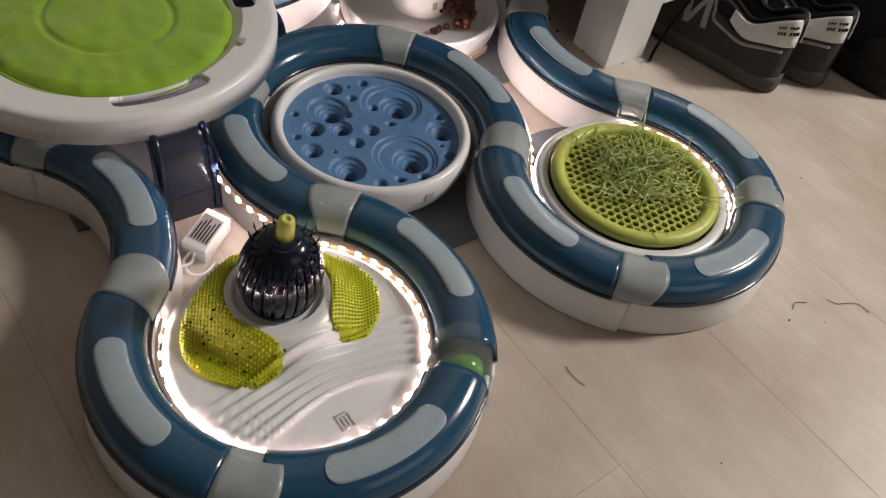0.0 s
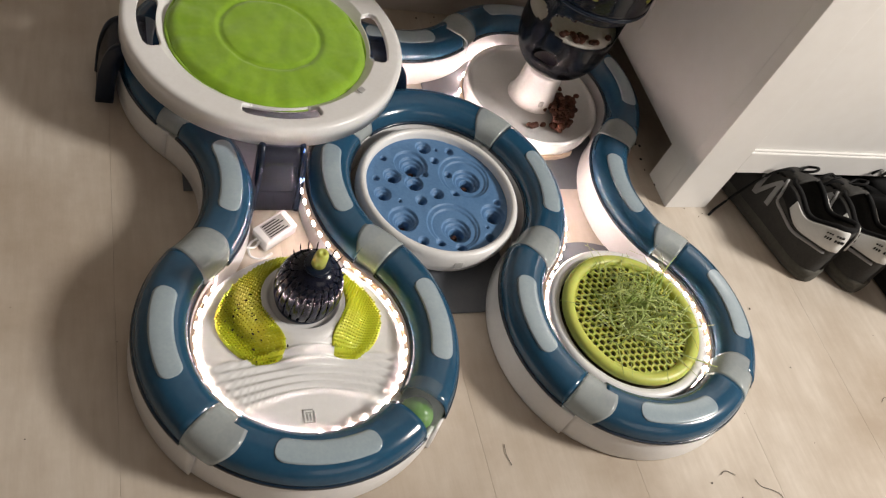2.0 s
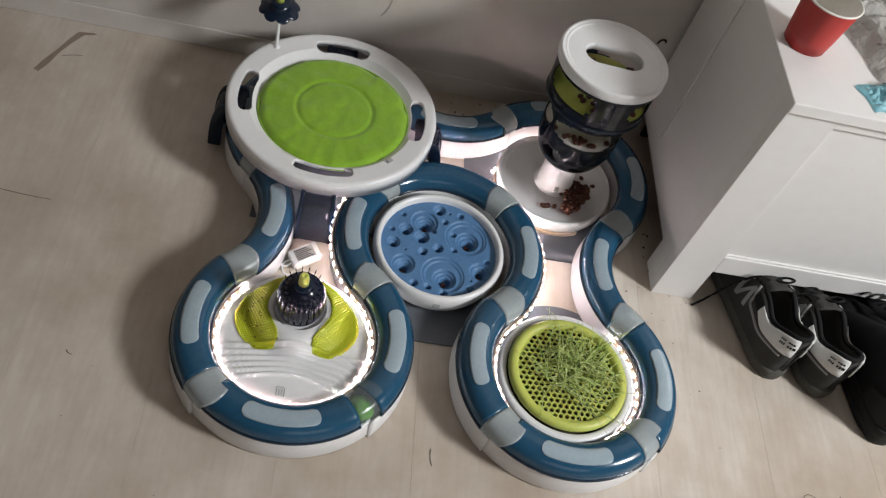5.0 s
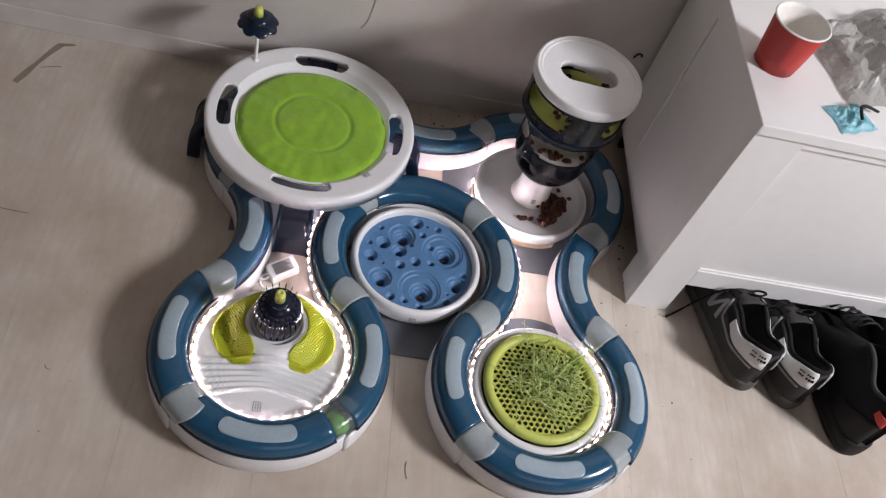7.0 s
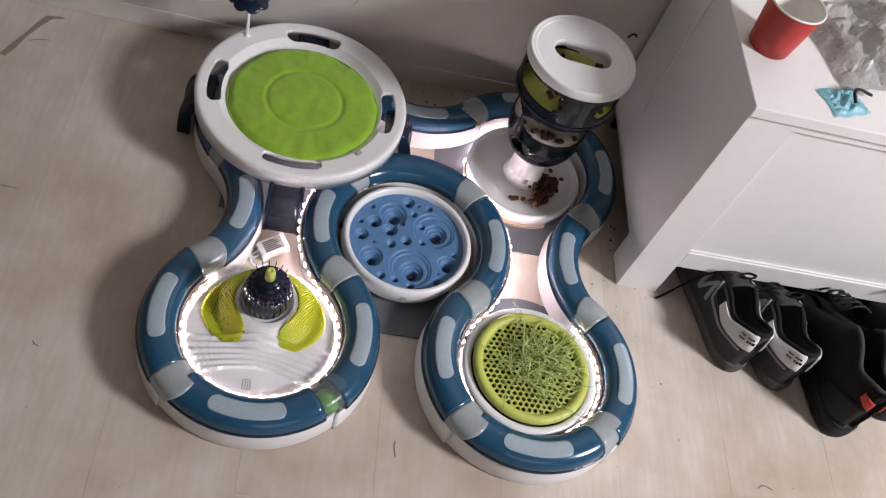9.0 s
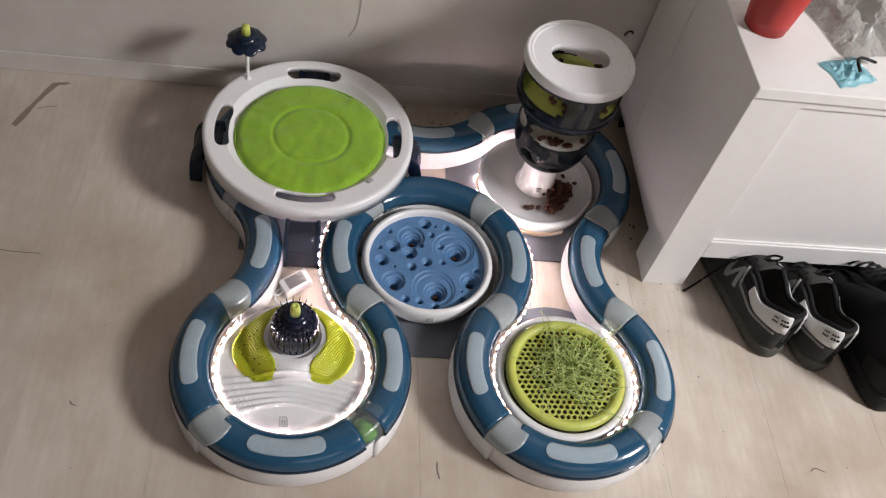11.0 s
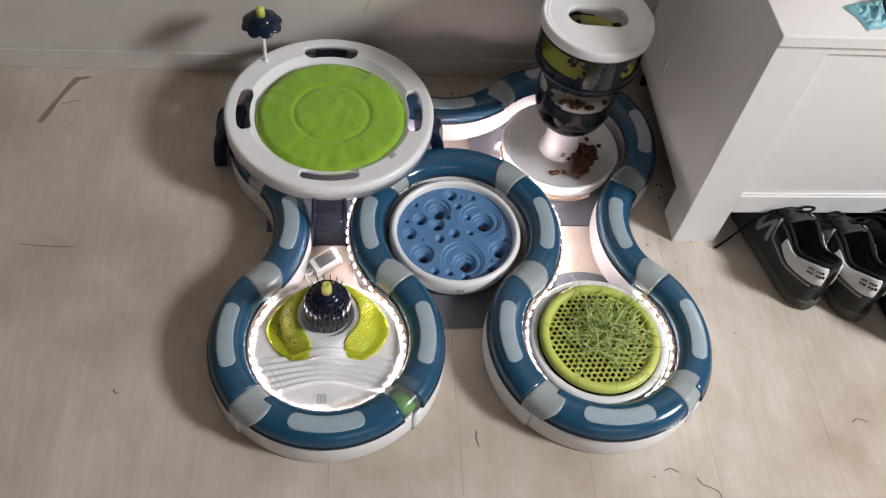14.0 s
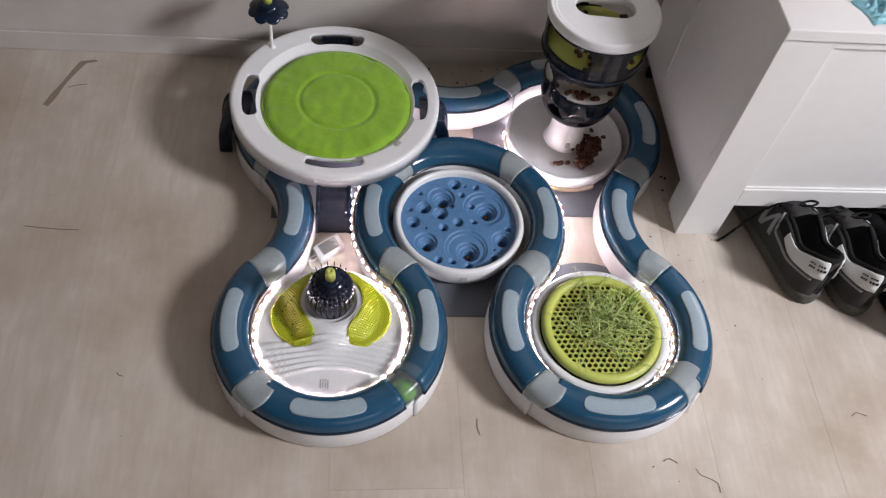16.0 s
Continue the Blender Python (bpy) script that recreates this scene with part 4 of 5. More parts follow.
# ---- strip controller ----
def controller():
    t = thing("led_controller", "small white plastic box with a printed label and white cable", "controller", pose(-0.006, 0.176, 0.003, 6, -8, 32) @ Matrix.Scale(0.86, 4))
    part("case", boxed(-0.028, 0.028, -0.016, 0.016, 0, 0.026, bevel=0.002), M_WHITE, t)
    part("label", boxed(-0.019, 0.019, -0.0125, 0.0125, 0.0262, 0.0266), M_MARK, t, "grey label with unreadable print", smooth=False)
    bars = bmesh.new()
    for k in range(6):
        box(bars, -0.017, 0.015 - 0.004 * (k % 3), -0.0105 + 0.0038 * k, -0.0088 + 0.0038 * k, 0.0267, 0.0270)
    tagged(part("print_bars", bars, M_RUBBER, t, smooth=False), kind="stuff")
    cable = bezier([(-0.028, -0.002, 0.012), (-0.04, -0.004, 0.011), (-0.056, 0.004, 0.014), (-0.075, 0.002, 0.010), (-0.088, -0.004, 0.012)], 8)
    part("cable", tube(cable, 0.0018, 8), M_WHITE, t)
    cable = bezier([(-0.028, 0.004, 0.012), (-0.042, 0.004, 0.009), (-0.050, -0.010, 0.006), (-0.04, -0.022, 0.004), (-0.022, -0.024, 0.004)], 8)
    part("cable", tube(cable, 0.0018, 8), M_WHITE, t)
    part("plug", boxed(-0.098, -0.086, -0.009, -0.001, 0.008, 0.016, bevel=0.001), M_RUBBER, t, "small black plug")


controller()


# ---- cabinet ----
CX0, CY0, CTOP = 0.618, 0.226, 0.486


def cabinet():
    t = thing("cabinet", "low white painted wooden cabinet with a panelled front on short feet", "cabinet")
    x0, x1, y0, y1 = CX0, 1.75, CY0, WALL_Y - 0.012
    part("top", boxed(x0 - 0.004, x1 + 0.004, y0 - 0.006, y1, CTOP - 0.02, CTOP, bevel=0.002), M_CAB, t, smooth=False)
    zt = CTOP - 0.0205
    part("stile", boxed(x0, x0 + 0.078, y0, y0 + 0.022, 0, zt, bevel=0.0006), M_CAB, t, smooth=False)
    part("stile", boxed(x1 - 0.078, x1, y0, y0 + 0.022, 0, zt, bevel=0.002), M_CAB, t, smooth=False)
    part("rail", boxed(x0 + 0.0785, x1 - 0.0785, y0 + 0.001, y0 + 0.022, zt - 0.016, zt, bevel=0.001), M_CAB, t, smooth=False)
    part("rail", boxed(x0 + 0.0785, x1 - 0.0785, y0 + 0.001, y0 + 0.022, 0.085, 0.1305, bevel=0.002), M_CAB, t, smooth=False)
    part("front_panel", boxed(x0 + 0.0785, x1 - 0.0785, y0 + 0.008, y0 + 0.020, 0.1310, zt - 0.0165), M_CAB, t, smooth=False)
    part("panel_bead", boxed(x0 + 0.0785, x1 - 0.0785, y0 + 0.0035, y0 + 0.0078, 0.1307, 0.1345, bevel=0.0012), M_CAB, t, smooth=False)
    part("side_foot", boxed(x0 + 0.0001, x0 + 0.022, y0 + 0.0221, y0 + 0.068, 0, 0.0719), M_CAB, t, smooth=False)
    part("side_panel", boxed(x0 + 0.0001, x0 + 0.022, y0 + 0.0221, y1, 0.072, zt), M_CAB, t, smooth=False)
    part("side_moulding", boxed(x0 - 0.003, x0 + 0.0003, y1 - 0.135, y1 - 0.12, 0.12, zt - 0.02, bevel=0.001), M_CAB, t, smooth=False)
    part("side_panel", boxed(x1 - 0.022, x1 - 0.0005, y0 + 0.0225, y1, 0.0, zt), M_CAB, t, smooth=False)
    part("bottom", boxed(x0 + 0.0225, x1 - 0.0225, y0 + 0.0225, y1, 0.090, 0.105), M_CAB, t, smooth=False)
    # Near-black sheet stands in for the shade in the open gap below.
    part("gap_shade", boxed(x0 + 0.0225, x1 - 0.0225, y1 - 0.01, y1 - 0.001, 0.0, 0.0895), M_RUBBER, t, smooth=False)
    return t


cabinet()


def paper_cup():
    t = thing("paper_cup", "red faceted paper cup with a white inside", "cup", pose(0.662, 0.362, CTOP + 0.0005, 0, 0, 10) @ Matrix.Diagonal((0.97, 0.97, 0.80, 1)))
    n = 40
    bm = bmesh.new()
    rows = []
    for i in range(n):
        a = 2 * math.pi * i / n
        q = 1 + 0.006 * math.cos(12 * a)
        rows.append([bm.verts.new((q * r * math.cos(a), q * r * math.sin(a), z)) for r, z in ((0, 0.004), (0.031, 0.004), (0.0315, 0.0), (0.033, 0.0), (0.0365, 0.03), (0.0425, 0.096))])
    grid_faces(bm, rows, wrap_u=True)
    bmesh.ops.remove_doubles(bm, verts=bm.verts, dist=1e-6)
    part("wall", bm, M_RED, t)
    part("lining", lathe([(0, 0.0055), (0.0305, 0.0055), (0.0355, 0.03), (0.0415, 0.0955), (0.0440, 0.0965), (0.0446, 0.0985), (0.0432, 0.1), (0.0414, 0.099), (0.0395, 0.09), (0.0345, 0.03), (0.029, 0.007), (0, 0.007)], 56), M_CUPIN, t, "white lining with a rolled rim")


paper_cup()


def crumpled(name, label, category, mat, cx, cy, w, d, h, seed, parent=None):
    bm = bmesh.new()
    rows = []
    n = 34
    for i in range(n + 1):
        row = []
        for j in range(n + 1):
            u, v = -1 + 2 * i / n, -1 + 2 * j / n
            k = 1 + 0.22 * noise.noise((u * 1.6, v * 1.6, seed + 5))
            x, y = u * w * k, v * d * k
            f = max(0.0, 1 - max(abs(u), abs(v)) ** 3)
            z = h * (0.25 + abs(noise.noise((u * 2.1, v * 2.1, seed))) * 1.5 + 0.3 * abs(noise.noise((u * 6, v * 6, seed)))) * f
            row.append(bm.verts.new((x, y, z + 0.0012)))
        rows.append(row)
    grid_faces(bm, rows)
    ob = part(name, bm, mat, parent, smooth=False)
    so = ob.modifiers.new("film", "SOLIDIFY")
    so.thickness = 0.0006
    if parent is None:
        ob.matrix_basis = pose(cx, cy, CTOP + 0.0005, 0, 0, 25)
        tagged(ob, label, category)
    return ob


pk = thing("blue_packet", "small crumpled teal plastic packet with a dark handle", "packet", pose(0.764, 0.270, CTOP + 0.0005, 0, 0, 20))
crumpled("film", "", "", M_TEAL, 0, 0, 0.034, 0.026, 0.008, 3, pk)
part("handle", tube(bezier([(0.004, -0.012, 0.012), (0.010, 0.004, 0.017), (0.026, 0.010, 0.014), (0.052, 0.004, 0.006)], 6), 0.0024, 8), M_RUBBER, pk, "thin dark handle")
crumpled("plastic_bag", "crumpled clear plastic bag lying on the cabinet", "plastic bag", M_FILM, 0.85, 0.425, 0.115, 0.095, 0.045, 8)


# ---- shoes ----
class Last:
    """The shape of a shoe: heel at y = 0, toe at +y."""

    def __init__(self, length, width, heel_h, mid_h, toe_h, collar, sole_h):
        self.length, self.width, self.heel_h, self.mid_h, self.toe_h, self.collar, self.sole_h = length, width, heel_h, mid_h, toe_h, collar, sole_h

    def half(self, s):
        plan = 0.70 + 0.30 * min(1.0, s / 0.70) ** 1.3
        tip = math.sqrt(max(0.0, 1 - max(0.0, (s - 0.74) / 0.262) ** 2.4))
        heel = math.sqrt(max(0.0, 1 - max(0.0, (0.16 - s) / 0.1605) ** 2.1))
        return 0.5 * self.width * plan * tip * (0.10 + 0.90 * heel) + 0.0015

    def height(self, s):
        if s < 0.45:
            h = self.heel_h + (self.mid_h - self.heel_h) * s / 0.45
        else:
            h = self.mid_h + (self.toe_h - self.mid_h) * min(1.0, (s - 0.45) / 0.38) ** 0.85
        h -= 0.022 * math.exp(-((s - 0.22) / 0.10) ** 2)
        tip = math.sqrt(max(0.0, 1 - max(0.0, (s - 0.74) / 0.262) ** 2.4))
        return h * (0.35 + 0.65 * tip) if s > 0.74 else h

    def opening(self, s):
        return max(0.0, min(1.0, (self.collar - s) / 0.10))

    def rim(self, s):
        return self.half(s) * 0.66 * self.opening(s)

    def wall(self, side, s, f, off=0.0):
        """A point of the outer wall: f is 0 at the sole and 1 at the collar."""
        w, h = self.half(s), self.height(s)
        ow = self.rim(s) + 0.004 * self.opening(s)
        x = w * (1 - (1 - ow / w) * f ** 3.0)
        z = self.sole_h + (h - self.sole_h) * math.sin(f * math.pi / 2) ** 0.9
        back = max(0.0, (0.10 - s) / 0.10)
        return Vector((side * (x + off * (1 - 0.5 * back)), s * self.length - off * back + 0.010 * f * f * back, z + off * 0.45 * f))

    def upper(self):
        bm = bmesh.new()
        rows = []
        n = 34
        for i in range(n + 1):
            s = i / n
            o, h, ow = self.opening(s), self.height(s), self.rim(s)
            deep = (h - self.sole_h - 0.008) * o ** 0.5
            line = []
            for side in (-1, 1):
                pts = [self.wall(side, s, k / 8) for k in range(9)]
                y = pts[-1].y
                pts += [Vector((side * ow * 0.93, y + 0.002 * (s < 0.1), h - 0.001 * o)), Vector((side * ow * 0.9, y + 0.004 * (s < 0.1), h - 0.3 * deep)), Vector((side * ow * 0.85, y + 0.006 * (s < 0.1), h - deep))]
                line.append(pts)
            rows.append([bm.verts.new(p) for p in line[0] + line[1][::-1]])
        grid_faces(bm, rows)
        bm.faces.new(rows[0])
        return bm

    def patch(self, outline, off, sides=(-1, 1), thick=0.002, n=14, k=6):
        """A sheet on the wall: outline gives, for u from 0 to 1, s and the lower and upper f."""
        bm = bmesh.new()
        for side in sides:
            rows = []
            for i in range(n + 1):
                s, f0, f1 = outline(i / n)
                rows.append([bm.verts.new(self.wall(side, s, f0 + (f1 - f0) * j / k, off)) for j in range(k + 1)] + [bm.verts.new(self.wall(side, s, f0 + (f1 - f0) * j / k, off - thick)) for j in range(k, -1, -1)])
            grid_faces(bm, rows, wrap_v=True)
            bm.faces.new(rows[0])
            bm.faces.new(rows[-1][::-1])
        return bm

    def cord(self, path, side, off, radius):
        pts = bezier([(a, b, 0) for a, b in path], 5)
        return tube([self.wall(side, p.x, p.y, off) for p in pts], radius, 8)

    def collar_line(self, up=0.0):
        pts = []
        ss = [self.collar - 0.075 - k * (self.collar - 0.075) / 16 for k in range(17)]
        for side, run in ((-1, ss), (1, ss[::-1])):
            for s in run:
                p = self.wall(side, s, 1.0)
                pts.append(Vector((side * self.rim(s) * 0.97, p.y, self.height(s) + up)))
        return pts


def sole_mesh(last, h, extra):
    bm = bmesh.new()
    n = 72
    lay = ((0.0, -0.0055), (0.003, -0.002), (0.009, 0.0), (h * 0.45, 0.0012), (h * 0.5, -0.0006), (h * 0.55, 0.0012), (h * 0.9, 0.0), (h, -0.003))
    rows = []
    for k in range(n):
        a = 2 * math.pi * k / n
        s = 0.5 - 0.5 * math.cos(a)
        sgn = 1 if a < math.pi else -1
        w = last.half(s) + extra
        rows.append([bm.verts.new((sgn * (w + e), s * last.length + (-extra if s < 0.05 else extra if s > 0.95 else 0), z + (0.012 * max(0, s - 0.8) / 0.2 if z < 0.01 else 0.0))) for z, e in lay])
    grid_faces(bm, rows, wrap_u=True)
    bm.faces.new([r[0] for r in rows])
    bm.faces.new([r[-1] for r in rows][::-1])
    return bm


def lace_rows(t, y0, z0, dz, mat, width):
    for k in range(6):
        y, z = y0 + 0.014 * k, z0 - dz * k - 0.0003 * k * k
        part("lace", tube([(-width, y - 0.004, z - 0.007), (-0.008, y, z + 0.001), (0.008, y + 0.002, z + 0.001), (width, y - 0.004, z - 0.007)], 0.0023, 6), mat, t)


def sneaker(m, label):
    t = thing("sneaker", label, "shoe", m, "shoes by the cabinet")
    last = Last(0.290, 0.090, 0.118, 0.103, 0.056, 0.50, 0.024)
    part("sole", sole_mesh(last, 0.026, 0.0016), M_SOLE, t, "worn dark grey sole")
    part("upper", last.upper(), M_SUEDE, t, "dark grey suede upper")
    patch = part("heel_patch", last.patch(lambda u: (0.001 + 0.31 * u, 0.36 + 0.16 * u * u, 0.93 - 0.10 * u ** 3), 0.0022), M_PALE, t, "pale grey heel patch with unreadable dark print")
    bars = bmesh.new()
    for s0, f0, f1 in ((0.010, 0.66, 0.71), (0.004, 0.54, 0.595)):
        for k in range(7):
            a0 = s0 + 0.0115 * k
            for side in (-1, 1):
                if (side > 0 and k > 4) or (k * 7 + int(f0 * 50)) % 6 == 0:
                    continue
                q = [last.wall(side, s, f, 0.0030) for s, f in ((a0, f0), (a0 + 0.0075, f0), (a0 + 0.0075, f1), (a0, f1))]
                lo = [last.wall(side, s, f, 0.0010) for s, f in ((a0, f0), (a0 + 0.0075, f0), (a0 + 0.0075, f1), (a0, f1))]
                v = [bars.verts.new(p) for p in q + lo]
                for fc in ((0, 1, 2, 3), (4, 7, 6, 5), (0, 4, 5, 1), (1, 5, 6, 2), (2, 6, 7, 3), (3, 7, 4, 0)):
                    bars.faces.new([v[i] for i in fc])
    tagged(part("print_bars", bars, M_RUBBER, patch, smooth=False), kind="stuff")
    part("collar", tube(last.collar_line(0.001), 0.0042, 8), M_BLACK, t, "dark padded collar")
    for sd in (-1, 1):
        part("side_panel", last.patch(lambda u: (0.27 + 0.13 * u, 0.42 + 0.1 * u, 0.86), 0.0012, (sd,)), M_BLACK, t, "black mesh side panel")
        part("side_trim", last.cord([(0.44, 0.84), (0.42, 0.72), (0.40, 0.55), (0.38, 0.36), (0.26, 0.33), (0.14, 0.32), (0.03, 0.30)], sd, 0.0005, 0.0026), M_TRIM, t, "light grey trim band")
        bm = bmesh.new()
        for (s0, f0), (s1, f1) in (((0.42, 0.20), (0.445, 0.72)), ((0.445, 0.72), (0.515, 0.20)), ((0.515, 0.20), (0.545, 0.68))):
            rws = []
            for q in range(6):
                s, f = s0 + (s1 - s0) * q / 5, f0 + (f1 - f0) * q / 5
                rws.append([bm.verts.new(last.wall(sd, s + b, f, o)) for o, b in ((0.002, -0.014), (0.002, 0.014), (-0.001, 0.014), (-0.001, -0.014))])
            grid_faces(bm, rws, wrap_v=True)
            bm.faces.new(rws[0])
            bm.faces.new(rws[-1][::-1])
        part("side_emblem", bm, M_TRIM, t, "light grey slanted emblem", smooth=False)
    lace_rows(t, 0.142, 0.101, 0.0058, M_BLACK, 0.022)
    tong = bmesh.new()
    rows = []
    for i in range(9):
        f = i / 8
        rows.append([tong.verts.new((x * (0.024 - 0.004 * f), 0.112 + 0.04 * f, 0.116 - 0.014 * f - 0.006 * x * x + o)) for o, xs in ((0, (-1, -0.5, 0, 0.5, 1)), (-0.005, (1, 0.5, 0, -0.5, -1))) for x in xs])
    grid_faces(tong, rows, wrap_v=True)
    tong.faces.new(rows[0])
    tong.faces.new(rows[-1][::-1])
    part("tongue", tong, M_SUEDE, t, "padded grey tongue")
    lace = bezier([(-0.01, 0.138, 0.106), (-0.026, 0.142, 0.110), (-0.042, 0.150, 0.092), (-0.060, 0.158, 0.05), (-0.082, 0.160, 0.006), (-0.108, 0.150, 0.003)], 6)
    part("loose_lace", tube(lace, 0.0022, 6), M_BLACK, t)
    lace = bezier([(0.0, 0.136, 0.106), (0.014, 0.124, 0.118), (0.030, 0.130, 0.116), (0.024, 0.142, 0.106), (0.0, 0.138, 0.104)], 6)
    part("lace_bow", tube(lace, 0.0022, 6), M_BLACK, t)
    return t


sneaker(pose(0.826, 0.080, 0.0005, 0, 0, 10), "worn dark grey sneaker with pale heel patch by the cabinet")
sneaker(pose(0.910, 0.056, 0.0005, 0, 0, 8), "worn dark grey sneaker with pale heel patch beside its pair")


def black_shoe(m, label, high=0.12, red=True):
    t = thing("black_shoe", label, "shoe", m, "shoes by the cabinet")
    last = Last(0.275, 0.088, high, high + 0.010, 0.060, 0.56, 0.034)
    part("sole", sole_mesh(last, 0.040, 0.004), M_RUBBER, t, "thick black sole")
    part("upper", last.upper(), M_BLACK, t, "black fabric upper")
    part("collar", tube(last.collar_line(0.001), 0.0045, 8), M_SUEDE, t, "grey padded collar edge")
    part("heel_counter", last.patch(lambda u: (0.001 + 0.26 * u, 0.02, 0.42 - 0.2 * u), 0.002), M_RUBBER, t)
    part("pull_tab", tube(bezier([(-0.012, 0.012, high - 0.03), (-0.012, 0.002, high + 0.010), (0.012, 0.002, high + 0.010), (0.012, 0.012, high - 0.03)], 5), 0.0028, 6), M_BLACK, t)
    if red:
        for sd in (-1, 1):
            part("heel_patch", last.patch(lambda u: (0.001 + 0.06 * u, 0.40 + 0.12 * u, 0.58 + 0.08 * u), 0.0035, (sd,)), M_REDTRIM, t, "small red heel patch")
    lace_rows(t, 0.175, high + 0.002, 0.0085, M_RUBBER, 0.024)
    return t


black_shoe(pose(1.008, -0.016, 0.0005, 0, 0, 2), "black ankle-high shoe with a small red heel patch", 0.150)
black_shoe(pose(1.118, 0.03, 0.0005, 0, 0, -2), "black ankle-high shoe with a small red heel patch beside its pair", 0.150)
black_shoe(pose(1.0, 0.44, 0.0005, 0, 0, 200), "low black shoe lying under the cabinet edge", 0.07, red=False)
black_shoe(pose(1.10, 0.46, 0.0005, 0, 0, 188), "low black shoe under the cabinet edge beside its pair", 0.07, red=False)


# ---- small marks on floor and wall ----
def floor_mark():
    bm = bmesh.new()
    pts = [(-0.537, 0.497), (-0.528, 0.520), (-0.515, 0.556), (-0.502, 0.588), (-0.490, 0.613), (-0.466, 0.619)]
    rows = []
    for i, (x, y) in enumerate(pts):
        w = 0.0046 + 0.0014 * math.sin(i * 2.1)
        rows.append([bm.verts.new((x - w, y + w * 0.5, 0.0006)), bm.verts.new((x + w, y - w * 0.5, 0.0006)), bm.verts.new((x + w, y - w * 0.5, 0.0001)), bm.verts.new((x - w, y + w * 0.5, 0.0001))])
    grid_faces(bm, rows, wrap_v=True)
    tagged(part("floor_scratch", bm, M_STAIN, smooth=False), "brown worn scratch in the plank floor", "floor mark")


floor_mark()
rng = random.Random(21)
crumb = None
for k in range(84):
    if k < 14:
        x, y = rng.uniform(0.14, 0.34), rng.uniform(0.585, 0.64)
    elif k < 48:
        x, y = 0.615 + rng.gauss(0, 0.012), rng.uniform(0.24, 0.58)
    elif k < 62:
        x, y = rng.uniform(0.56, 0.70), rng.uniform(0.12, 0.24)
    else:
        x, y = rng.uniform(-0.6, 1.0), rng.uniform(-0.32, 0.1)
    if crumb is None:
        bm = bmesh.new()
        bmesh.ops.create_icosphere(bm, subdivisions=1, radius=0.0016)
        crumb = part("crumb", bm, M_DIRT)
        ob = crumb
    else:
        ob = new("crumb", crumb.data)
    sc = rng.uniform(0.5, 1.7) if k < 48 else rng.uniform(0.3, 0.9)
    ob.matrix_basis = pose(x, y, 0.0008) @ Matrix.Diagonal((sc, sc * rng.uniform(0.6, 1.3), sc * 0.6, 1))
    tagged(ob, "tiny dark crumb on the floor", "crumb", "crumbs on the floor")


flake = None
rng = random.Random(8)
for k in range(34):
    a = radians(rng.gauss(196, 20))
    d = rng.uniform(0.056, 0.086)
    x, y = DOME[0] + d * math.cos(a), DOME[1] + d * math.sin(a)
    if flake is None:
        bm = bmesh.new()
        bmesh.ops.create_icosphere(bm, subdivisions=1, radius=0.0011)
        flake = part("herb_flake", bm, M_DIRT)
        ob = flake
    else:
        ob = new("herb_flake", flake.data)
    sc = rng.uniform(0.5, 1.4)
    ob.matrix_basis = pose(x, y, massage_height(x, y) + 0.0066, 0, 0, rng.uniform(0, 360)) @ Matrix.Diagonal((sc * 1.5, sc * 0.8, sc * 0.5, 1))
    tagged(ob, "tiny dark dried herb flake on the rubber pad", "herb flake", "herb flakes on the pad")


def hair(pts, label):
    tagged(part("hair", tube(bezier(pts, 8), 0.0004, 5), M_HAIR), label, "hair", "stray hairs")


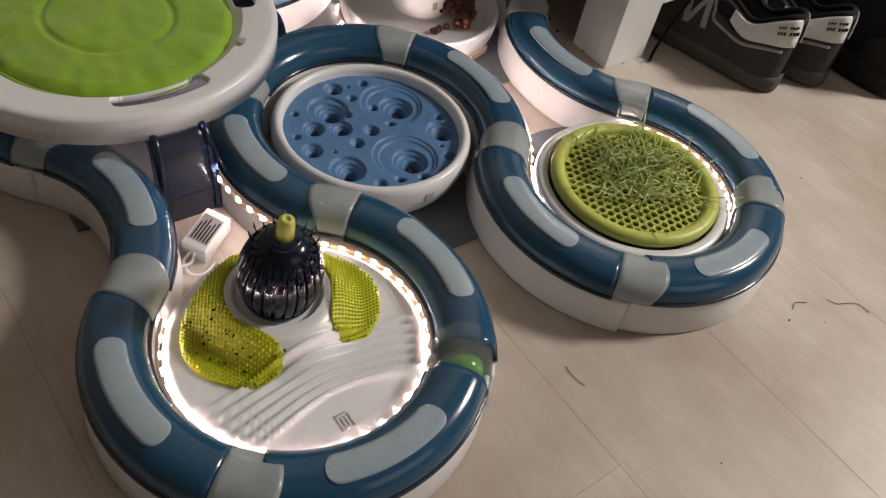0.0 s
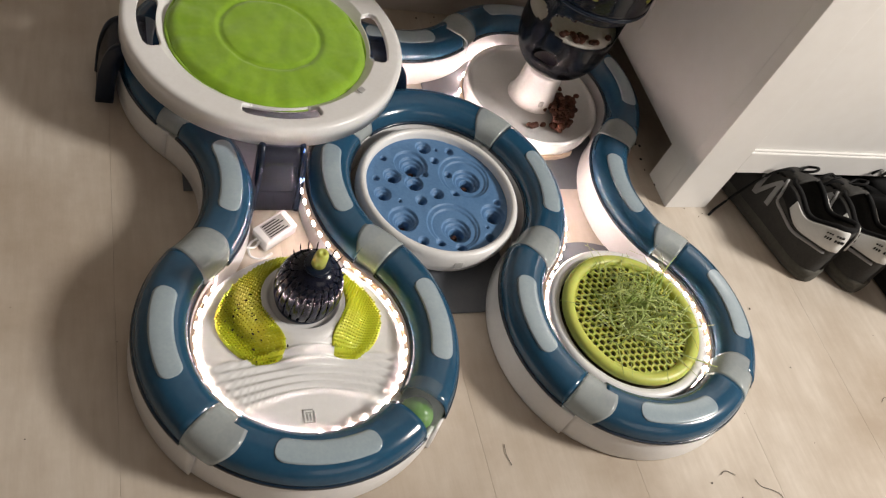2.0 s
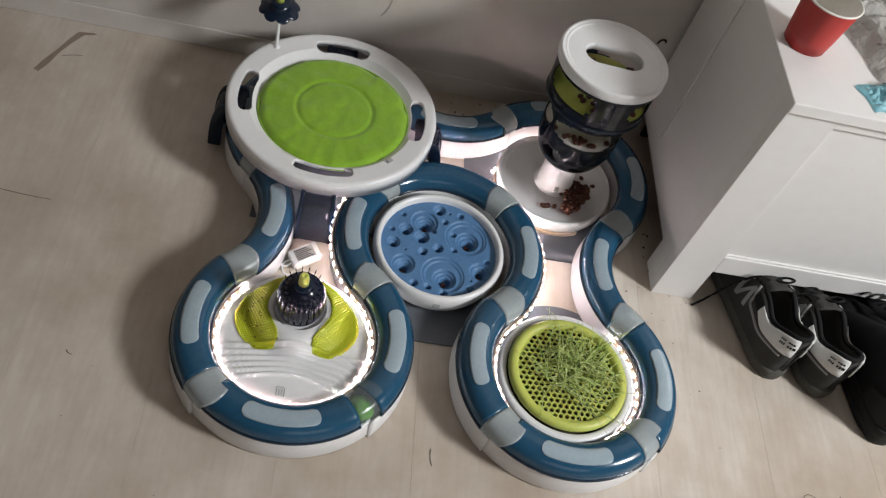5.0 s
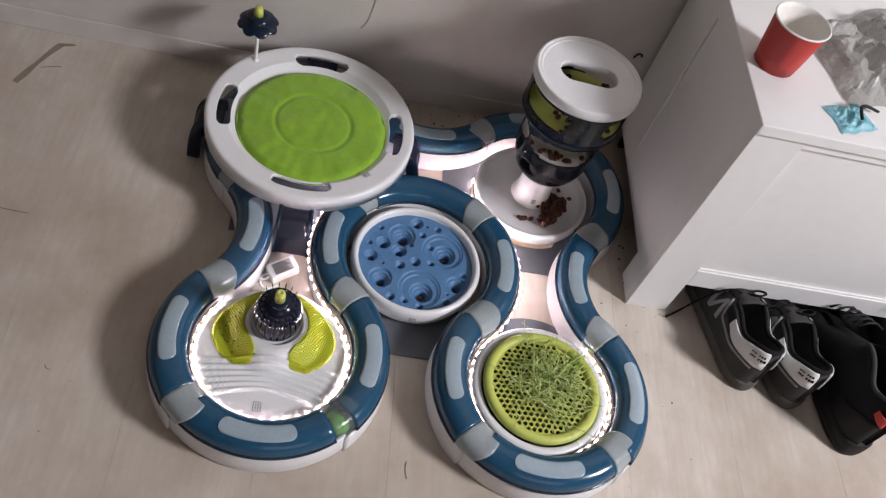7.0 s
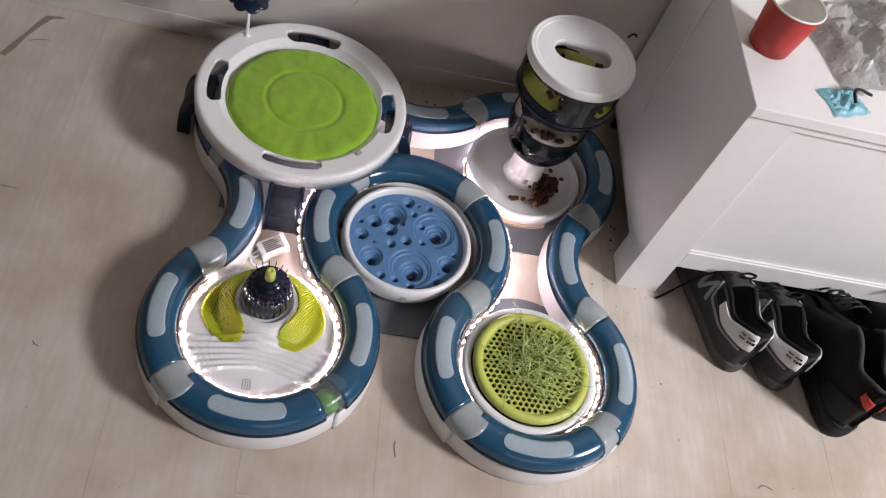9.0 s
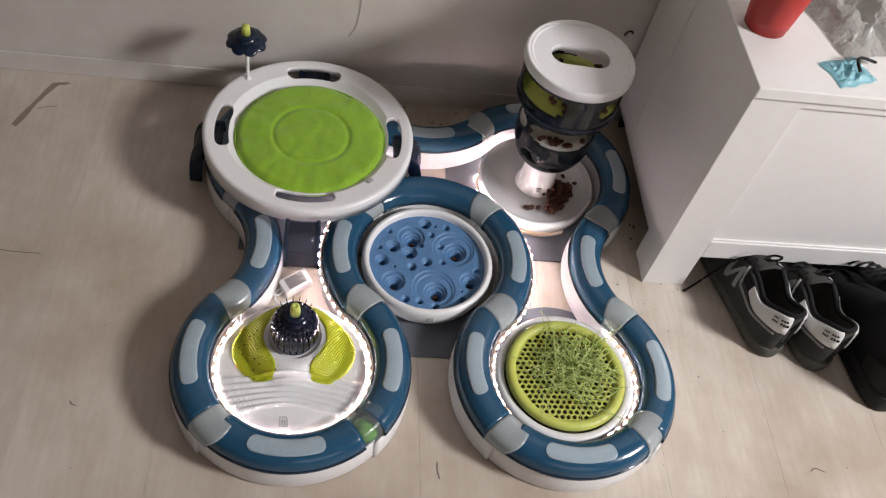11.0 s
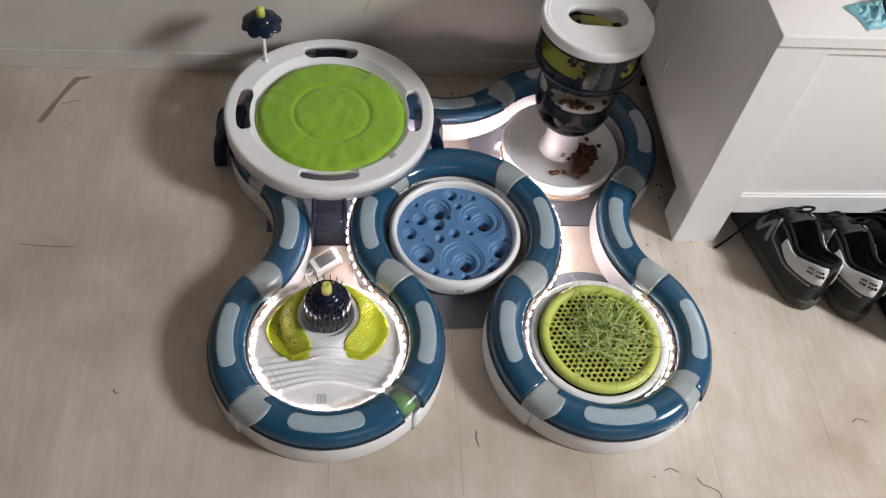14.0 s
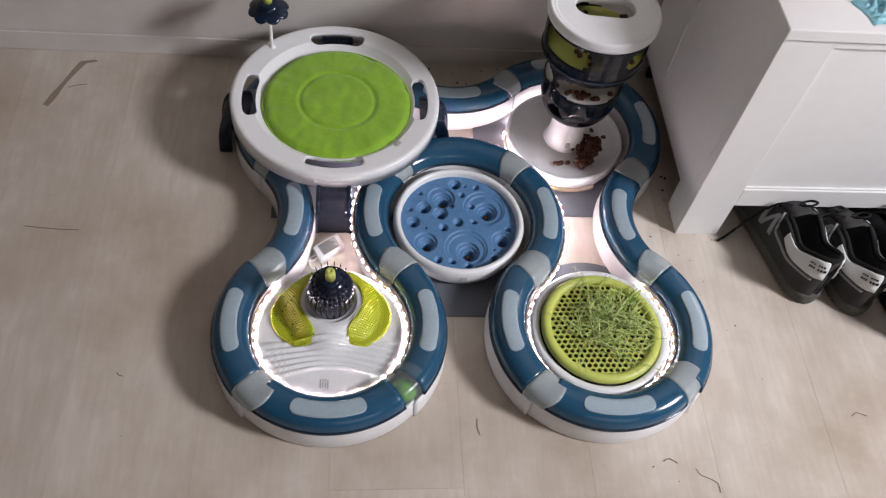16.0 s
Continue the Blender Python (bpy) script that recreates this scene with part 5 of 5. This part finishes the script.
hair([(0.557, -0.214, 0.001), (0.562, -0.224, 0.001), (0.575, -0.230, 0.001), (0.586, -0.238, 0.001), (0.587, -0.252, 0.001)], "dark curled hair on the plank floor")
hair([(0.226, -0.130, 0.001), (0.225, -0.142, 0.001), (0.228, -0.156, 0.001)], "short dark hair on the plank floor")
hair([(0.508, -0.202, 0.001), (0.518, -0.198, 0.001), (0.53, -0.205, 0.001)], "thin dark hair on the plank floor")
hair([(-0.515, 0.222, 0.0006), (-0.47, 0.217, 0.0006), (-0.425, 0.215, 0.0006)], "faint dark scuff line on the plank floor")
hair([(-0.505, 0.545, 0.0006), (-0.488, 0.552, 0.0006), (-0.472, 0.555, 0.0006)], "faint dark scuff line beside the floor scratch")
hair([(-0.322, -0.048, 0.0006), (-0.319, -0.053, 0.0006), (-0.313, -0.055, 0.0006)], "tiny dark hair on the plank floor")
hair([(0.838, -0.132, 0.001), (0.848, -0.126, 0.001), (0.864, -0.132, 0.001)], "short dark hair near the shoes")
hair([(0.078, WALL_Y - 0.001, 0.26), (0.076, WALL_Y - 0.001, 0.21), (0.070, WALL_Y - 0.001, 0.175), (0.060, WALL_Y - 0.001, 0.155)], "fine dark crack in the painted wall")
tagged(part("wall_hook", tube(bezier([(0.583, WALL_Y - 0.002, 0.222), (0.585, WALL_Y - 0.008, 0.236), (0.592, WALL_Y - 0.010, 0.238), (0.594, WALL_Y - 0.008, 0.232)], 5), 0.002, 6), M_RUBBER), "small black hook in the wall", "hook")


# ---- floor planks ----
def planks():
    meshes = {}
    w = 0.1965
    rng = random.Random(3)
    for ix in range(-12, 17):
        x = 0.002 + ix * w
        y = -2.4 + rng.uniform(0.2, 1.0)
        cuts = [-2.4]
        if ix == 0:
            cuts += [-1.45, -0.237]
        else:
            c = -2.4 + rng.uniform(0.3, 1.1)
            while c < WALL_Y - 0.25:
                if not (abs(ix) < 5 and -0.35 < c < 0.62):
                    cuts.append(c)
                c += rng.uniform(0.9, 1.3)
        cuts.append(WALL_Y)
        for y0, y1 in zip(cuts, cuts[1:]):
            x0, x1 = max(x, -2.4), min(x + w, EAST)
            if x1 - x0 < 0.02:
                continue
            bm = boxed(0.0001, x1 - x0 - 0.0001, 0.0001, y1 - y0 - 0.0001, -0.0033, 0.0, bevel=0.0002)
            part("plank", bm, M_PLANK, floor, smooth=False, m=pose(x0, y0, 0))


planks()


def motions():
    """Nothing but the camera moves in this place."""


motions()
